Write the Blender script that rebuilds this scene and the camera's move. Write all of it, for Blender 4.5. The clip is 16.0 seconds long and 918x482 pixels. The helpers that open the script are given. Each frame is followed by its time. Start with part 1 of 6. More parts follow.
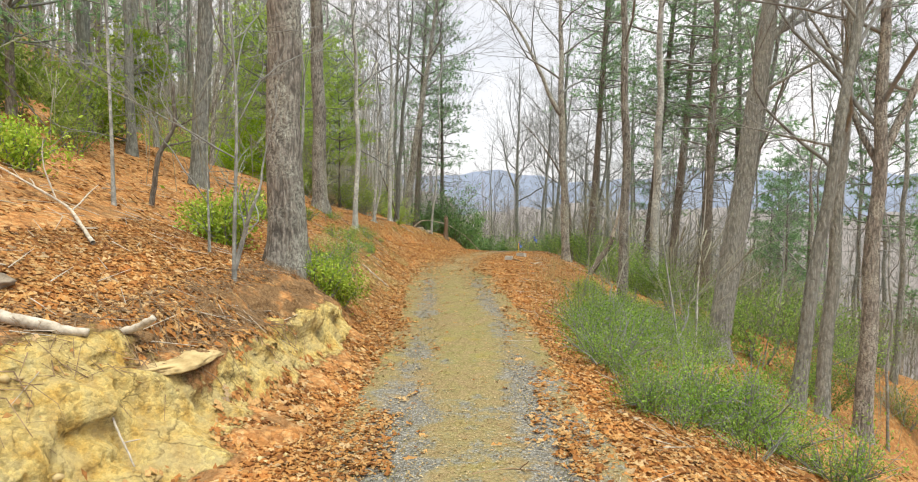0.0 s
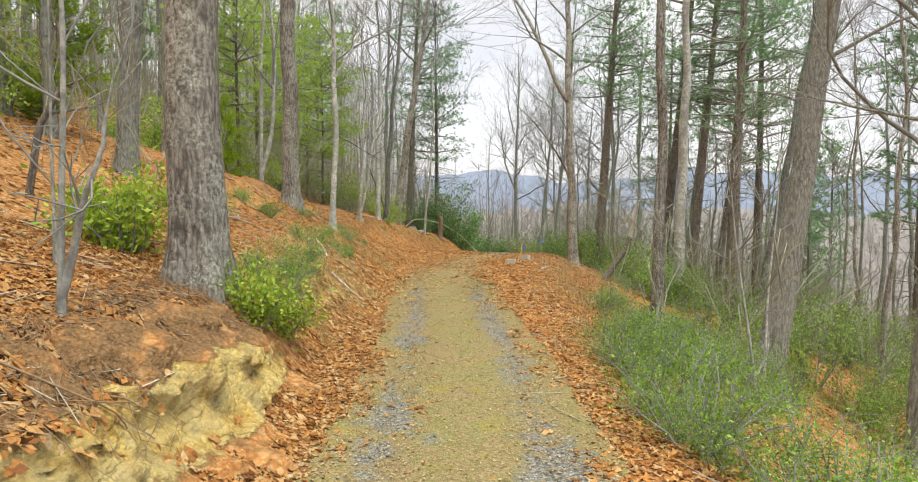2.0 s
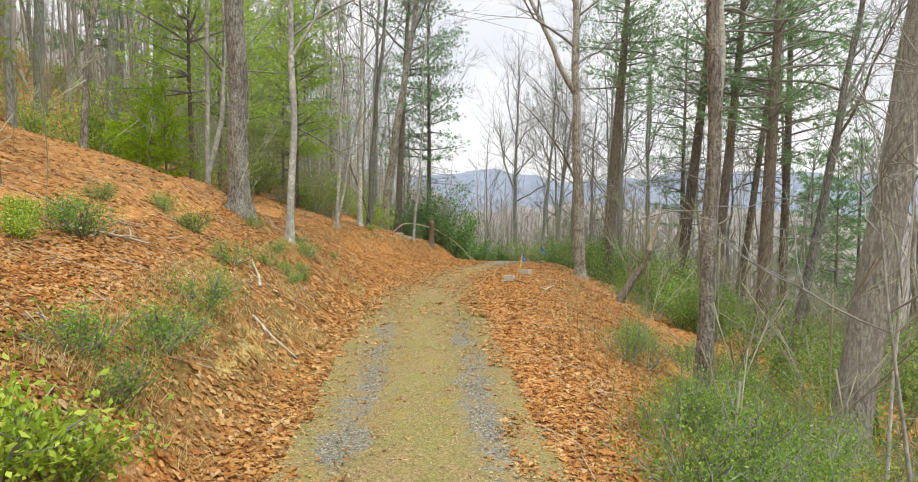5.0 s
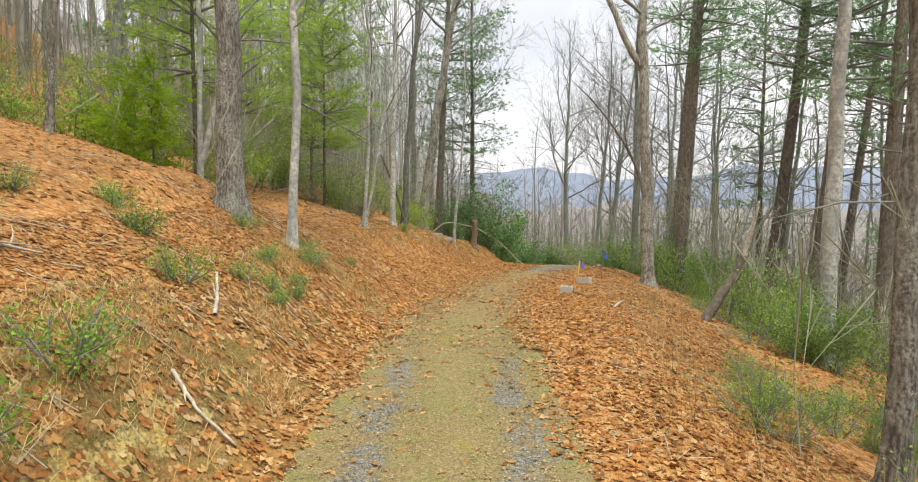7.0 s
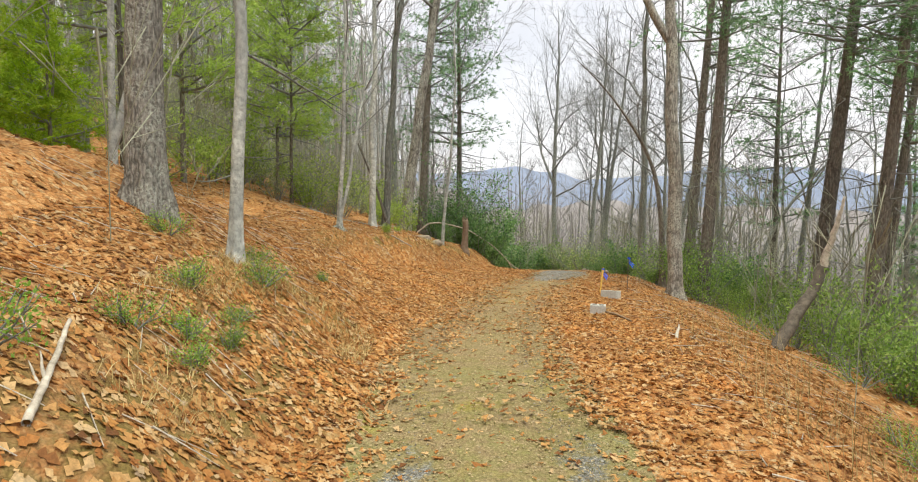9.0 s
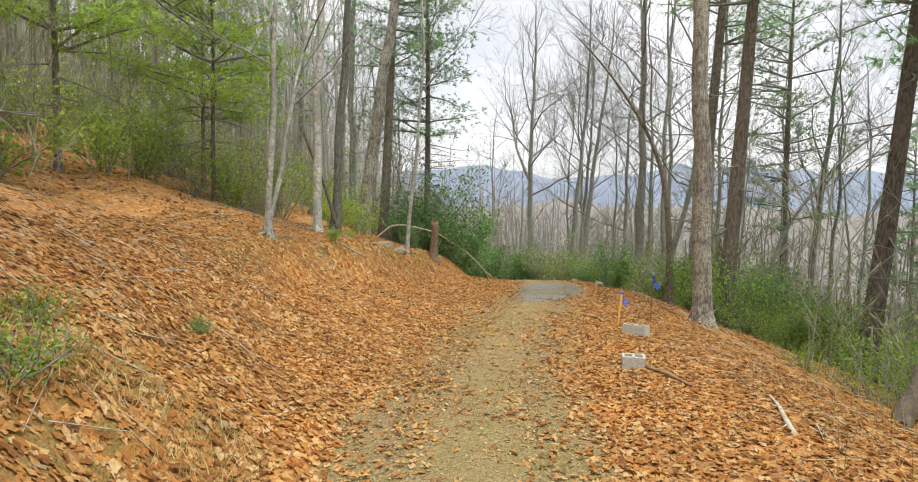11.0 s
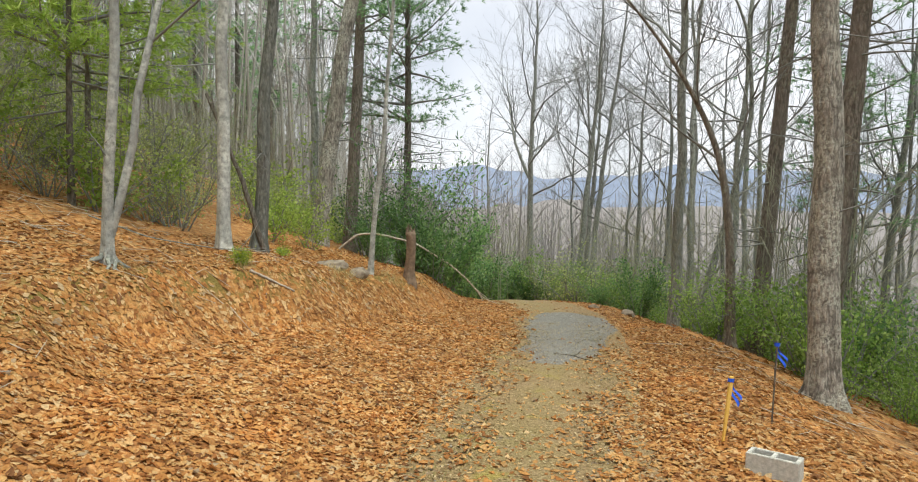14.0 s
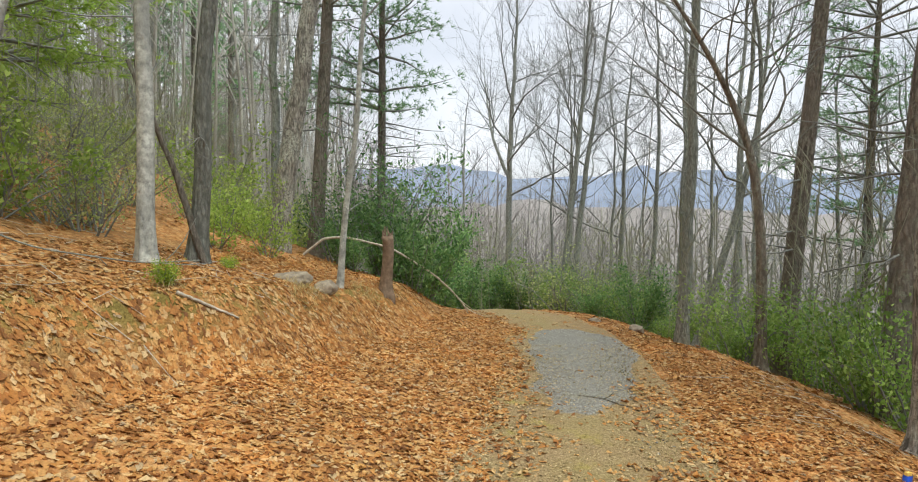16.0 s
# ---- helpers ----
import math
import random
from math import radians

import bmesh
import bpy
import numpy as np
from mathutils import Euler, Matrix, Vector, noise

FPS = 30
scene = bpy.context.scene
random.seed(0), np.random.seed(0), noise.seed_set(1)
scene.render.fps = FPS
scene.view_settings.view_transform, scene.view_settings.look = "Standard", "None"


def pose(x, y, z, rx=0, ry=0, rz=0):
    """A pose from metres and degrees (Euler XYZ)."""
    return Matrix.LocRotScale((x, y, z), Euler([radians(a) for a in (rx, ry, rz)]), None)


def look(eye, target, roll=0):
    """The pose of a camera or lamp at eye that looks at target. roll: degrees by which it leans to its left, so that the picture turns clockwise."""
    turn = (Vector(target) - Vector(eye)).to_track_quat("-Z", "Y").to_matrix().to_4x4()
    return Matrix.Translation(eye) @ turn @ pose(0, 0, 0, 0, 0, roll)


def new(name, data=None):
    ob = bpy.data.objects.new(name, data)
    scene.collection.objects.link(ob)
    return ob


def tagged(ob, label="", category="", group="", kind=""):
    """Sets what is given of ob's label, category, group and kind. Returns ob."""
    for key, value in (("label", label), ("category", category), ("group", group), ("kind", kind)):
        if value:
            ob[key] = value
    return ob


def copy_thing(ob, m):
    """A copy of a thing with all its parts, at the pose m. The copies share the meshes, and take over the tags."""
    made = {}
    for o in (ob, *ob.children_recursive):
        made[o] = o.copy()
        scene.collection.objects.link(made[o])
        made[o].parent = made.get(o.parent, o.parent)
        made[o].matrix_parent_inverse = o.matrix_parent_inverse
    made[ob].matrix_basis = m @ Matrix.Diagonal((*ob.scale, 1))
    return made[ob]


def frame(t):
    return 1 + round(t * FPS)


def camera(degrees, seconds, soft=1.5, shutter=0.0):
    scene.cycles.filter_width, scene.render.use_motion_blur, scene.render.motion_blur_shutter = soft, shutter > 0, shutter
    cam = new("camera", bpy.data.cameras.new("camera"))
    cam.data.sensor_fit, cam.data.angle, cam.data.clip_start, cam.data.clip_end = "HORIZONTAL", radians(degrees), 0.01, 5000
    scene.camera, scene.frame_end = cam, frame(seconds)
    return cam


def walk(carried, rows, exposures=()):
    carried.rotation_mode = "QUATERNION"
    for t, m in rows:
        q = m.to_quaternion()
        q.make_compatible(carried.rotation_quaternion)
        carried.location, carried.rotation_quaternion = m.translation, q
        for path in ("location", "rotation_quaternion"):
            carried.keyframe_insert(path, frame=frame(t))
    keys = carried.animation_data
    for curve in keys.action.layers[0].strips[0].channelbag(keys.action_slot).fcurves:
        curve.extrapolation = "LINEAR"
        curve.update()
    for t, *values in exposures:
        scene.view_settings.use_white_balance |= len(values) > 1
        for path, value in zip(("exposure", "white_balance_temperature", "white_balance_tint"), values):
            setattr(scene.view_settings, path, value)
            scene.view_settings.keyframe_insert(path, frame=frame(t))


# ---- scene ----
cam = camera(74.4, 16.0, soft=1.1)
METRES, EYE, TILT, LEAN, TURN = 24.0, 2.0, -3.0, 0.0, 0.0
ROWS = [
    (0.0, 0.0, 0.0, 0.0, -0.0, 0.0, -0.0),
    (0.5, 0.0001, 0.0291, -0.0037, -0.07, 0.01, -0.01),
    (1.0, 0.0, 0.0621, -0.006, -0.18, -0.0, 0.05),
    (1.5, -0.0001, 0.0959, 0.0006, -0.31, -0.01, -0.02),
    (2.0, 0.0007, 0.1249, 0.0013, -0.37, 0.02, 0.03),
    (2.5, 0.002, 0.1533, 0.0005, -0.44, 0.03, 0.02),
    (3.0, 0.0041, 0.1805, 0.0052, -0.42, -0.0, 0.04),
    (5.5, 0.0175, 0.2886, 0.0202, -0.32, -0.1, -0.32),
    (6.0, 0.0199, 0.3251, 0.0207, 2.93, -0.15, -0.28),
    (6.5, 0.0218, 0.356, 0.0215, 3.63, -0.14, -0.3),
    (7.0, 0.0166, 0.3891, 0.0219, 3.97, -0.16, -0.23),
    (7.5, 0.009, 0.4163, 0.0228, 4.16, -0.18, -0.2),
    (8.0, -0.0004, 0.451, 0.0233, 4.37, -0.18, -0.11),
    (8.5, -0.0074, 0.4832, 0.0248, 4.52, -0.2, -0.09),
    (9.0, -0.0144, 0.5235, 0.0276, 1.62, -0.25, -0.15),
    (9.5, -0.0182, 0.5589, 0.0298, 0.79, -0.27, -0.21),
    (10.0, -0.022, 0.6024, 0.0323, -0.61, -0.34, -0.13),
    (12.5, -0.0055, 0.7995, 0.0476, -1.71, -0.43, -0.41),
    (13.0, 0.0015, 0.8352, 0.0499, -1.78, -0.43, -0.44),
    (13.5, 0.0035, 0.8636, 0.0517, -1.84, -0.41, -0.49),
    (14.0, -0.0036, 0.8956, 0.0531, -1.92, -0.41, -0.5),
    (14.5, -0.0089, 0.92, 0.0543, -1.94, -0.44, -0.49),
    (15.0, -0.0128, 0.9454, 0.056, -1.94, -0.42, -0.45),
    (15.5, -0.0144, 0.9657, 0.0567, -2.35, -0.41, -0.47),
    (16.0, -0.0148, 0.987, 0.0577, -4.83, -0.42, -0.54),
]
walk(cam, [(t, pose(0, 0, EYE, TILT, LEAN, TURN) @ pose(METRES * x, METRES * y, METRES * z, 90 + pitch, roll, yaw)) for t, x, y, z, yaw, pitch, roll in ROWS],
     exposures=((0.0, 0.78, 6500, 10), (10.0, 0.78, 6450, 10), (12.5, 0.73, 6350, 9), (16.0, 0.68, 6150, 8)))

# ---------------- world, sun, exposure ----------------
world = bpy.data.worlds.new("overcast_sky")
scene.world = world
world.use_nodes = True
wn, wl = world.node_tree.nodes, world.node_tree.links
wn.clear()
w_out = wn.new("ShaderNodeOutputWorld")
w_bg = wn.new("ShaderNodeBackground")
w_sky = wn.new("ShaderNodeTexSky")
w_sky.sky_type = 'NISHITA'
w_sky.sun_disc = False
w_sky.sun_elevation = radians(73)
w_sky.sun_rotation = radians(149)
w_sky.dust_density = 2.0
w_co = wn.new("ShaderNodeTexCoord")
w_no = wn.new("ShaderNodeTexNoise")
w_no.inputs["Scale"].default_value = 2.6
w_no.inputs["Detail"].default_value = 5.0
w_ra = wn.new("ShaderNodeValToRGB")
w_ra.color_ramp.elements[0].position = 0.34
w_ra.color_ramp.elements[0].color = (0.60, 0.60, 0.60, 1)
w_ra.color_ramp.elements[1].position = 0.62
w_ra.color_ramp.elements[1].color = (0.97, 0.97, 0.97, 1)
w_mix = wn.new("ShaderNodeMix")
w_mix.data_type = 'RGBA'
w_mix.inputs[7].default_value = (10.9, 10.8, 10.9, 1)      # the cloud deck
wl.new(w_co.outputs["Generated"], w_no.inputs["Vector"])
wl.new(w_no.outputs["Fac"], w_ra.inputs["Fac"])
wl.new(w_ra.outputs["Color"], w_mix.inputs[0])
wl.new(w_sky.outputs["Color"], w_mix.inputs[6])
wl.new(w_mix.outputs[2], w_bg.inputs["Color"])
w_bg.inputs["Strength"].default_value = 0.067
wl.new(w_bg.outputs["Background"], w_out.inputs["Surface"])

sun = new("sun", bpy.data.lights.new("sun", "SUN"))
sun.data.energy, sun.data.angle, sun.data.color = 2.6, radians(40), (1.0, 0.965, 0.76)
sun.matrix_world = look((6, 4, 40), (0, 14, 0))

# ---------------- materials ----------------


def nodes_of(name):
    m = bpy.data.materials.new(name)
    m.use_nodes = True
    n, l = m.node_tree.nodes, m.node_tree.links
    return m, n, l, n["Principled BSDF"]


def tex(n, l, kind, vec, **inputs):
    t = n.new("ShaderNodeTex" + kind)
    for k, v in inputs.items():
        t.inputs[k.replace("_", " ")].default_value = v
    if vec is not None:
        l.new(vec, t.inputs["Vector"])
    return t


def ramp(n, l, fac, stops):
    r = n.new("ShaderNodeValToRGB")
    e = r.color_ramp.elements
    while len(e) < len(stops):
        e.new(0.5)
    for el, (p, c) in zip(e, stops):
        el.position = p
        el.color = (*c, 1) if len(c) == 3 else c
    l.new(fac, r.inputs["Fac"])
    return r.outputs["Color"]


def grey(a):
    return (a, a, a)


def mixc(n, l, fac, a, b, mode='MIX'):
    m = n.new("ShaderNodeMix")
    m.data_type, m.blend_type = 'RGBA', mode
    for sock, val in ((0, fac), (6, a), (7, b)):
        if isinstance(val, (int, float)):
            m.inputs[sock].default_value = val
        elif isinstance(val, tuple):
            m.inputs[sock].default_value = (*val, 1)
        else:
            l.new(val, m.inputs[sock])
    return m.outputs[2]


def mathn(n, l, op, a, b=0.0, clamp=False):
    m = n.new("ShaderNodeMath")
    m.operation, m.use_clamp = op, clamp
    for sock, val in ((0, a), (1, b)):
        if isinstance(val, (int, float)):
            m.inputs[sock].default_value = val
        else:
            l.new(val, m.inputs[sock])
    return m.outputs[0]


def bump(n, l, height, bsdf, strength=0.5, distance=0.02):
    b = n.new("ShaderNodeBump")
    b.inputs["Strength"].default_value = strength
    b.inputs["Distance"].default_value = distance
    l.new(height, b.inputs["Height"])
    l.new(b.outputs["Normal"], bsdf.inputs["Normal"])


def stretched(n, l, vec, sx, sy, sz):
    m = n.new("ShaderNodeMapping")
    m.inputs["Scale"].default_value = (sx, sy, sz)
    l.new(vec, m.inputs["Vector"])
    return m.outputs["Vector"]


def bark(name, dark, mid, light, lichen=(0.36, 0.38, 0.33), lichen_amount=0.35, furrow=1.0, ring=False, plates=(24, 24, 5.5), fleck=11.0, even=0.55):
    m, n, l, p = nodes_of(name)
    co = n.new("ShaderNodeTexCoord").outputs["Object"]
    rnd = n.new("ShaderNodeObjectInfo").outputs["Random"]
    warp = n.new("ShaderNodeVectorMath")
    warp.operation = 'MULTIPLY_ADD'
    l.new(tex(n, l, "Noise", co, Scale=7.0, Detail=4.0).outputs["Color"], warp.inputs[0])
    warp.inputs[1].default_value = (0.09, 0.09, 0.16)
    l.new(co, warp.inputs[2])
    fur = tex(n, l, "Noise", stretched(n, l, co, 30, 30, 8 if not ring else 18), Scale=furrow, Detail=8.0, Roughness=0.7).outputs["Fac"]
    plate = tex(n, l, "Voronoi", stretched(n, l, warp.outputs[0], *plates), Scale=furrow).outputs["Distance"]
    big = tex(n, l, "Noise", co, Scale=1.5, Detail=5.0).outputs["Fac"]
    col = ramp(n, l, fur, [(0.30, dark), (0.5, mid), (0.70, light)])
    if not ring:
        col = mixc(n, l, ramp(n, l, plate, [(0.38, grey(0)), (0.72, grey(0.95))]), col, dark)
    col = mixc(n, l, ramp(n, l, big, [(0.35, grey(0)), (0.65, grey(even))]), col, mid)
    spot = ramp(n, l, tex(n, l, "Noise", co, Scale=fleck, Detail=7.0, Roughness=0.72).outputs["Fac"],
                [(0.56 - lichen_amount * 0.2, grey(0)), (0.64, grey(1))])
    spot = mathn(n, l, 'MULTIPLY', spot, ramp(n, l, tex(n, l, "Noise", co, Scale=2.3, Detail=4.0).outputs["Fac"], [(0.40, grey(0)), (0.58, grey(1))]))
    col = mixc(n, l, mathn(n, l, 'MULTIPLY', spot, min(1.0, lichen_amount * 2)), col, lichen)
    hue = n.new("ShaderNodeHueSaturation")
    l.new(col, hue.inputs["Color"])
    l.new(mathn(n, l, 'ADD', mathn(n, l, 'MULTIPLY', rnd, 0.5), 0.75), hue.inputs["Value"])
    l.new(hue.outputs["Color"], p.inputs["Base Color"])
    p.inputs["Roughness"].default_value = 0.92
    p.inputs["Specular IOR Level"].default_value = 0.15
    bump(n, l, mathn(n, l, 'SUBTRACT', fur, mathn(n, l, 'MULTIPLY', plate, 0.9 if not ring else 0.0)), p, 0.9, 0.03)
    return m


def foliage(name, stops, through_light=0.3, rough=0.55, patches=None):
    m, n, l, p = nodes_of(name)
    geo = n.new("ShaderNodeNewGeometry")
    oi = n.new("ShaderNodeObjectInfo").outputs["Random"]
    col = ramp(n, l, geo.outputs["Random Per Island"], stops)
    if patches:
        co = n.new("ShaderNodeTexCoord").outputs["Object"]
        big = tex(n, l, "Noise", co, Scale=1.1, Detail=5.0, Roughness=0.6).outputs["Fac"]
        col = mixc(n, l, 1.0, col, ramp(n, l, big, patches), 'MULTIPLY')
        grain = tex(n, l, "Noise", co, Scale=45.0, Detail=4.0, Roughness=0.7).outputs["Fac"]
        col = mixc(n, l, 1.0, col, ramp(n, l, grain, [(0.35, grey(0.72)), (0.62, grey(1.08))]), 'MULTIPLY')
    hue = n.new("ShaderNodeHueSaturation")
    l.new(col, hue.inputs["Color"])
    l.new(mathn(n, l, 'ADD', mathn(n, l, 'MULTIPLY', oi, 0.5), 0.78), hue.inputs["Value"])
    l.new(hue.outputs["Color"], p.inputs["Base Color"])
    p.inputs["Roughness"].default_value = rough
    p.inputs["Specular IOR Level"].default_value = 0.3
    if through_light:
        tr = n.new("ShaderNodeBsdfTranslucent")
        l.new(hue.outputs["Color"], tr.inputs["Color"])
        mx = n.new("ShaderNodeMixShader")
        mx.inputs[0].default_value = through_light
        l.new(p.outputs[0], mx.inputs[1])
        l.new(tr.outputs[0], mx.inputs[2])
        l.new(mx.outputs[0], n["Material Output"].inputs["Surface"])
    return m


def litter_colour(n, l, co):
    """Fallen leaves: small cells of tan, orange and brown, matted, with dark gaps."""
    warp = n.new("ShaderNodeVectorMath")
    warp.operation = 'MULTIPLY_ADD'
    nz = tex(n, l, "Noise", co, Scale=9.0, Detail=3.0)
    l.new(nz.outputs["Color"], warp.inputs[0])
    warp.inputs[1].default_value = (0.09, 0.09, 0.09)
    l.new(co, warp.inputs[2])
    cell = tex(n, l, "Voronoi", warp.outputs[0], Scale=15.0, Randomness=1.0)
    fine = tex(n, l, "Voronoi", warp.outputs[0], Scale=34.0, Randomness=1.0)
    pick = n.new("ShaderNodeSeparateColor")
    l.new(cell.outputs["Color"], pick.inputs[0])
    pick2 = n.new("ShaderNodeSeparateColor")
    l.new(fine.outputs["Color"], pick2.inputs[0])
    stops = [(0.0, (0.27, 0.12, 0.045)), (0.25, (0.40, 0.175, 0.056)), (0.5, (0.51, 0.235, 0.078)),
             (0.78, (0.57, 0.31, 0.125)), (1.0, (0.62, 0.42, 0.21))]
    a = ramp(n, l, pick.outputs[0], stops)
    b = ramp(n, l, pick2.outputs[0], stops)
    col = mixc(n, l, 0.42, a, b)
    gap = ramp(n, l, cell.outputs["Distance"], [(0.45, grey(1.0)), (0.80, grey(0.68))])
    col = mixc(n, l, 1.0, col, gap, 'MULTIPLY')
    hgt = mathn(n, l, 'ADD', mathn(n, l, 'MULTIPLY', pick.outputs[1], 0.6), mathn(n, l, 'MULTIPLY', fine.outputs["Distance"], -0.7))
    return col, hgt


def ground_material():
    m, n, l, p = nodes_of("leaf_covered_ground")
    co = n.new("ShaderNodeTexCoord").outputs["Object"]
    col, hgt = litter_colour(n, l, co)
    big = tex(n, l, "Noise", co, Scale=0.55, Detail=5.0, Roughness=0.6).outputs["Fac"]
    mid = tex(n, l, "Noise", co, Scale=3.0, Detail=6.0, Roughness=0.65).outputs["Fac"]
    fine = tex(n, l, "Noise", co, Scale=38.0, Detail=5.0, Roughness=0.7).outputs["Fac"]
    # bare humus and grey debris between the leaves
    soil = ramp(n, l, fine, [(0.3, (0.085, 0.048, 0.024)), (0.55, (0.22, 0.130, 0.062)), (0.75, (0.38, 0.27, 0.165))])
    bare = ramp(n, l, mathn(n, l, 'ADD', mathn(n, l, 'MULTIPLY', big, 0.5), mathn(n, l, 'MULTIPLY', mid, 0.5)),
                [(0.50, grey(0)), (0.62, grey(0.75))])
    col = mixc(n, l, bare, col, soil)
    so = n.new("ShaderNodeAttribute")
    so.attribute_name = "soil"
    sf = mathn(n, l, 'MULTIPLY', so.outputs["Fac"], ramp(n, l, mid, [(0.34, grey(0)), (0.50, grey(1))]))
    col = mixc(n, l, sf, col, soil)
    # moss and thin grass
    at = n.new("ShaderNodeAttribute")
    at.attribute_name = "moss"
    moss = ramp(n, l, fine, [(0.3, (0.09, 0.075, 0.018)), (0.7, (0.28, 0.215, 0.06))])
    mf = mathn(n, l, 'MULTIPLY', at.outputs["Fac"], ramp(n, l, mid, [(0.40, grey(0)), (0.56, grey(1))]))
    col = mixc(n, l, mf, col, moss)
    # yellow clay of the cut
    ac = n.new("ShaderNodeAttribute")
    ac.attribute_name = "clay"
    streak = tex(n, l, "Noise", stretched(n, l, co, 3.0, 3.6, 1.6), Scale=2.0, Detail=8.0, Roughness=0.65).outputs["Fac"]
    clay = ramp(n, l, streak, [(0.26, (0.40, 0.23, 0.05)), (0.40, (0.62, 0.42, 0.125)), (0.54, (0.68, 0.53, 0.21)), (0.75, (0.62, 0.54, 0.29))])
    grain = ramp(n, l, tex(n, l, "Noise", co, Scale=60.0, Detail=6.0, Roughness=0.75).outputs["Fac"], [(0.3, grey(0.62)), (0.6, grey(1.0))])
    clay = mixc(n, l, 1.0, clay, grain, 'MULTIPLY')
    stain = ramp(n, l, tex(n, l, "Noise", co, Scale=3.2, Detail=9.0, Roughness=0.75).outputs["Fac"], [(0.54, grey(0)), (0.66, grey(0.6))])
    clay = mixc(n, l, stain, clay, (0.27, 0.20, 0.08))
    crumb = tex(n, l, "Voronoi", co, Scale=30.0, Randomness=1.0)
    cc = n.new("ShaderNodeSeparateColor")
    l.new(crumb.outputs["Color"], cc.inputs[0])
    clay = mixc(n, l, 1.0, clay, ramp(n, l, cc.outputs[0], [(0.0, grey(0.74)), (0.6, grey(1.0)), (1.0, grey(1.12))]), 'MULTIPLY')
    wash = ramp(n, l, tex(n, l, "Noise", stretched(n, l, co, 1.5, 1.5, 0.7), Scale=2.2, Detail=9.0, Roughness=0.7).outputs["Fac"], [(0.46, grey(0)), (0.60, grey(0.55))])
    clay = mixc(n, l, wash, clay, (0.46, 0.37, 0.20))
    crack = n.new("ShaderNodeTexVoronoi")
    crack.feature = 'DISTANCE_TO_EDGE'
    crack.inputs["Scale"].default_value = 2.6
    cw = n.new("ShaderNodeVectorMath")
    cw.operation = 'MULTIPLY_ADD'
    l.new(tex(n, l, "Noise", co, Scale=3.5, Detail=5.0).outputs["Color"], cw.inputs[0])
    cw.inputs[1].default_value = (0.55, 0.55, 0.35)
    l.new(co, cw.inputs[2])
    l.new(cw.outputs[0], crack.inputs["Vector"])
    cracks = ramp(n, l, crack.outputs["Distance"], [(0.0, grey(0.8)), (0.035, grey(0))])
    clay = mixc(n, l, mathn(n, l, 'MULTIPLY', cracks, ramp(n, l, mid, [(0.45, grey(0)), (0.6, grey(1))])), clay, (0.13, 0.09, 0.035))
    cf = ramp(n, l, mathn(n, l, 'ADD', ac.outputs["Fac"], mathn(n, l, 'MULTIPLY', mathn(n, l, 'SUBTRACT', tex(n, l, "Noise", co, Scale=5.0, Detail=9.0, Roughness=0.75).outputs["Fac"], 0.5), 1.7)),
              [(0.42, grey(0)), (0.58, grey(1))])
    col = mixc(n, l, cf, col, clay)
    # wooded slopes far off: bare grey-brown treetops
    af = n.new("ShaderNodeAttribute")
    af.attribute_name = "far"
    tops = ramp(n, l, tex(n, l, "Noise", co, Scale=0.25, Detail=12.0, Roughness=0.8).outputs["Fac"], [(0.3, (0.17, 0.155, 0.155)), (0.7, (0.29, 0.27, 0.272))])
    col = mixc(n, l, af.outputs["Fac"], col, tops)
    l.new(col, p.inputs["Base Color"])
    p.inputs["Roughness"].default_value = 0.9
    p.inputs["Specular IOR Level"].default_value = 0.2
    lump = tex(n, l, "Noise", co, Scale=8.0, Detail=9.0, Roughness=0.72).outputs["Fac"]
    rough = mixc(n, l, cf, mathn(n, l, 'ADD', hgt, mathn(n, l, 'MULTIPLY', fine, 0.6)), mathn(n, l, 'ADD', mathn(n, l, 'MULTIPLY', lump, 2.4), mathn(n, l, 'SUBTRACT', mathn(n, l, 'MULTIPLY', fine, 1.2), mathn(n, l, 'MULTIPLY', crumb.outputs["Distance"], 0.8))))
    bump(n, l, rough, p, 0.8, 0.03)
    return m


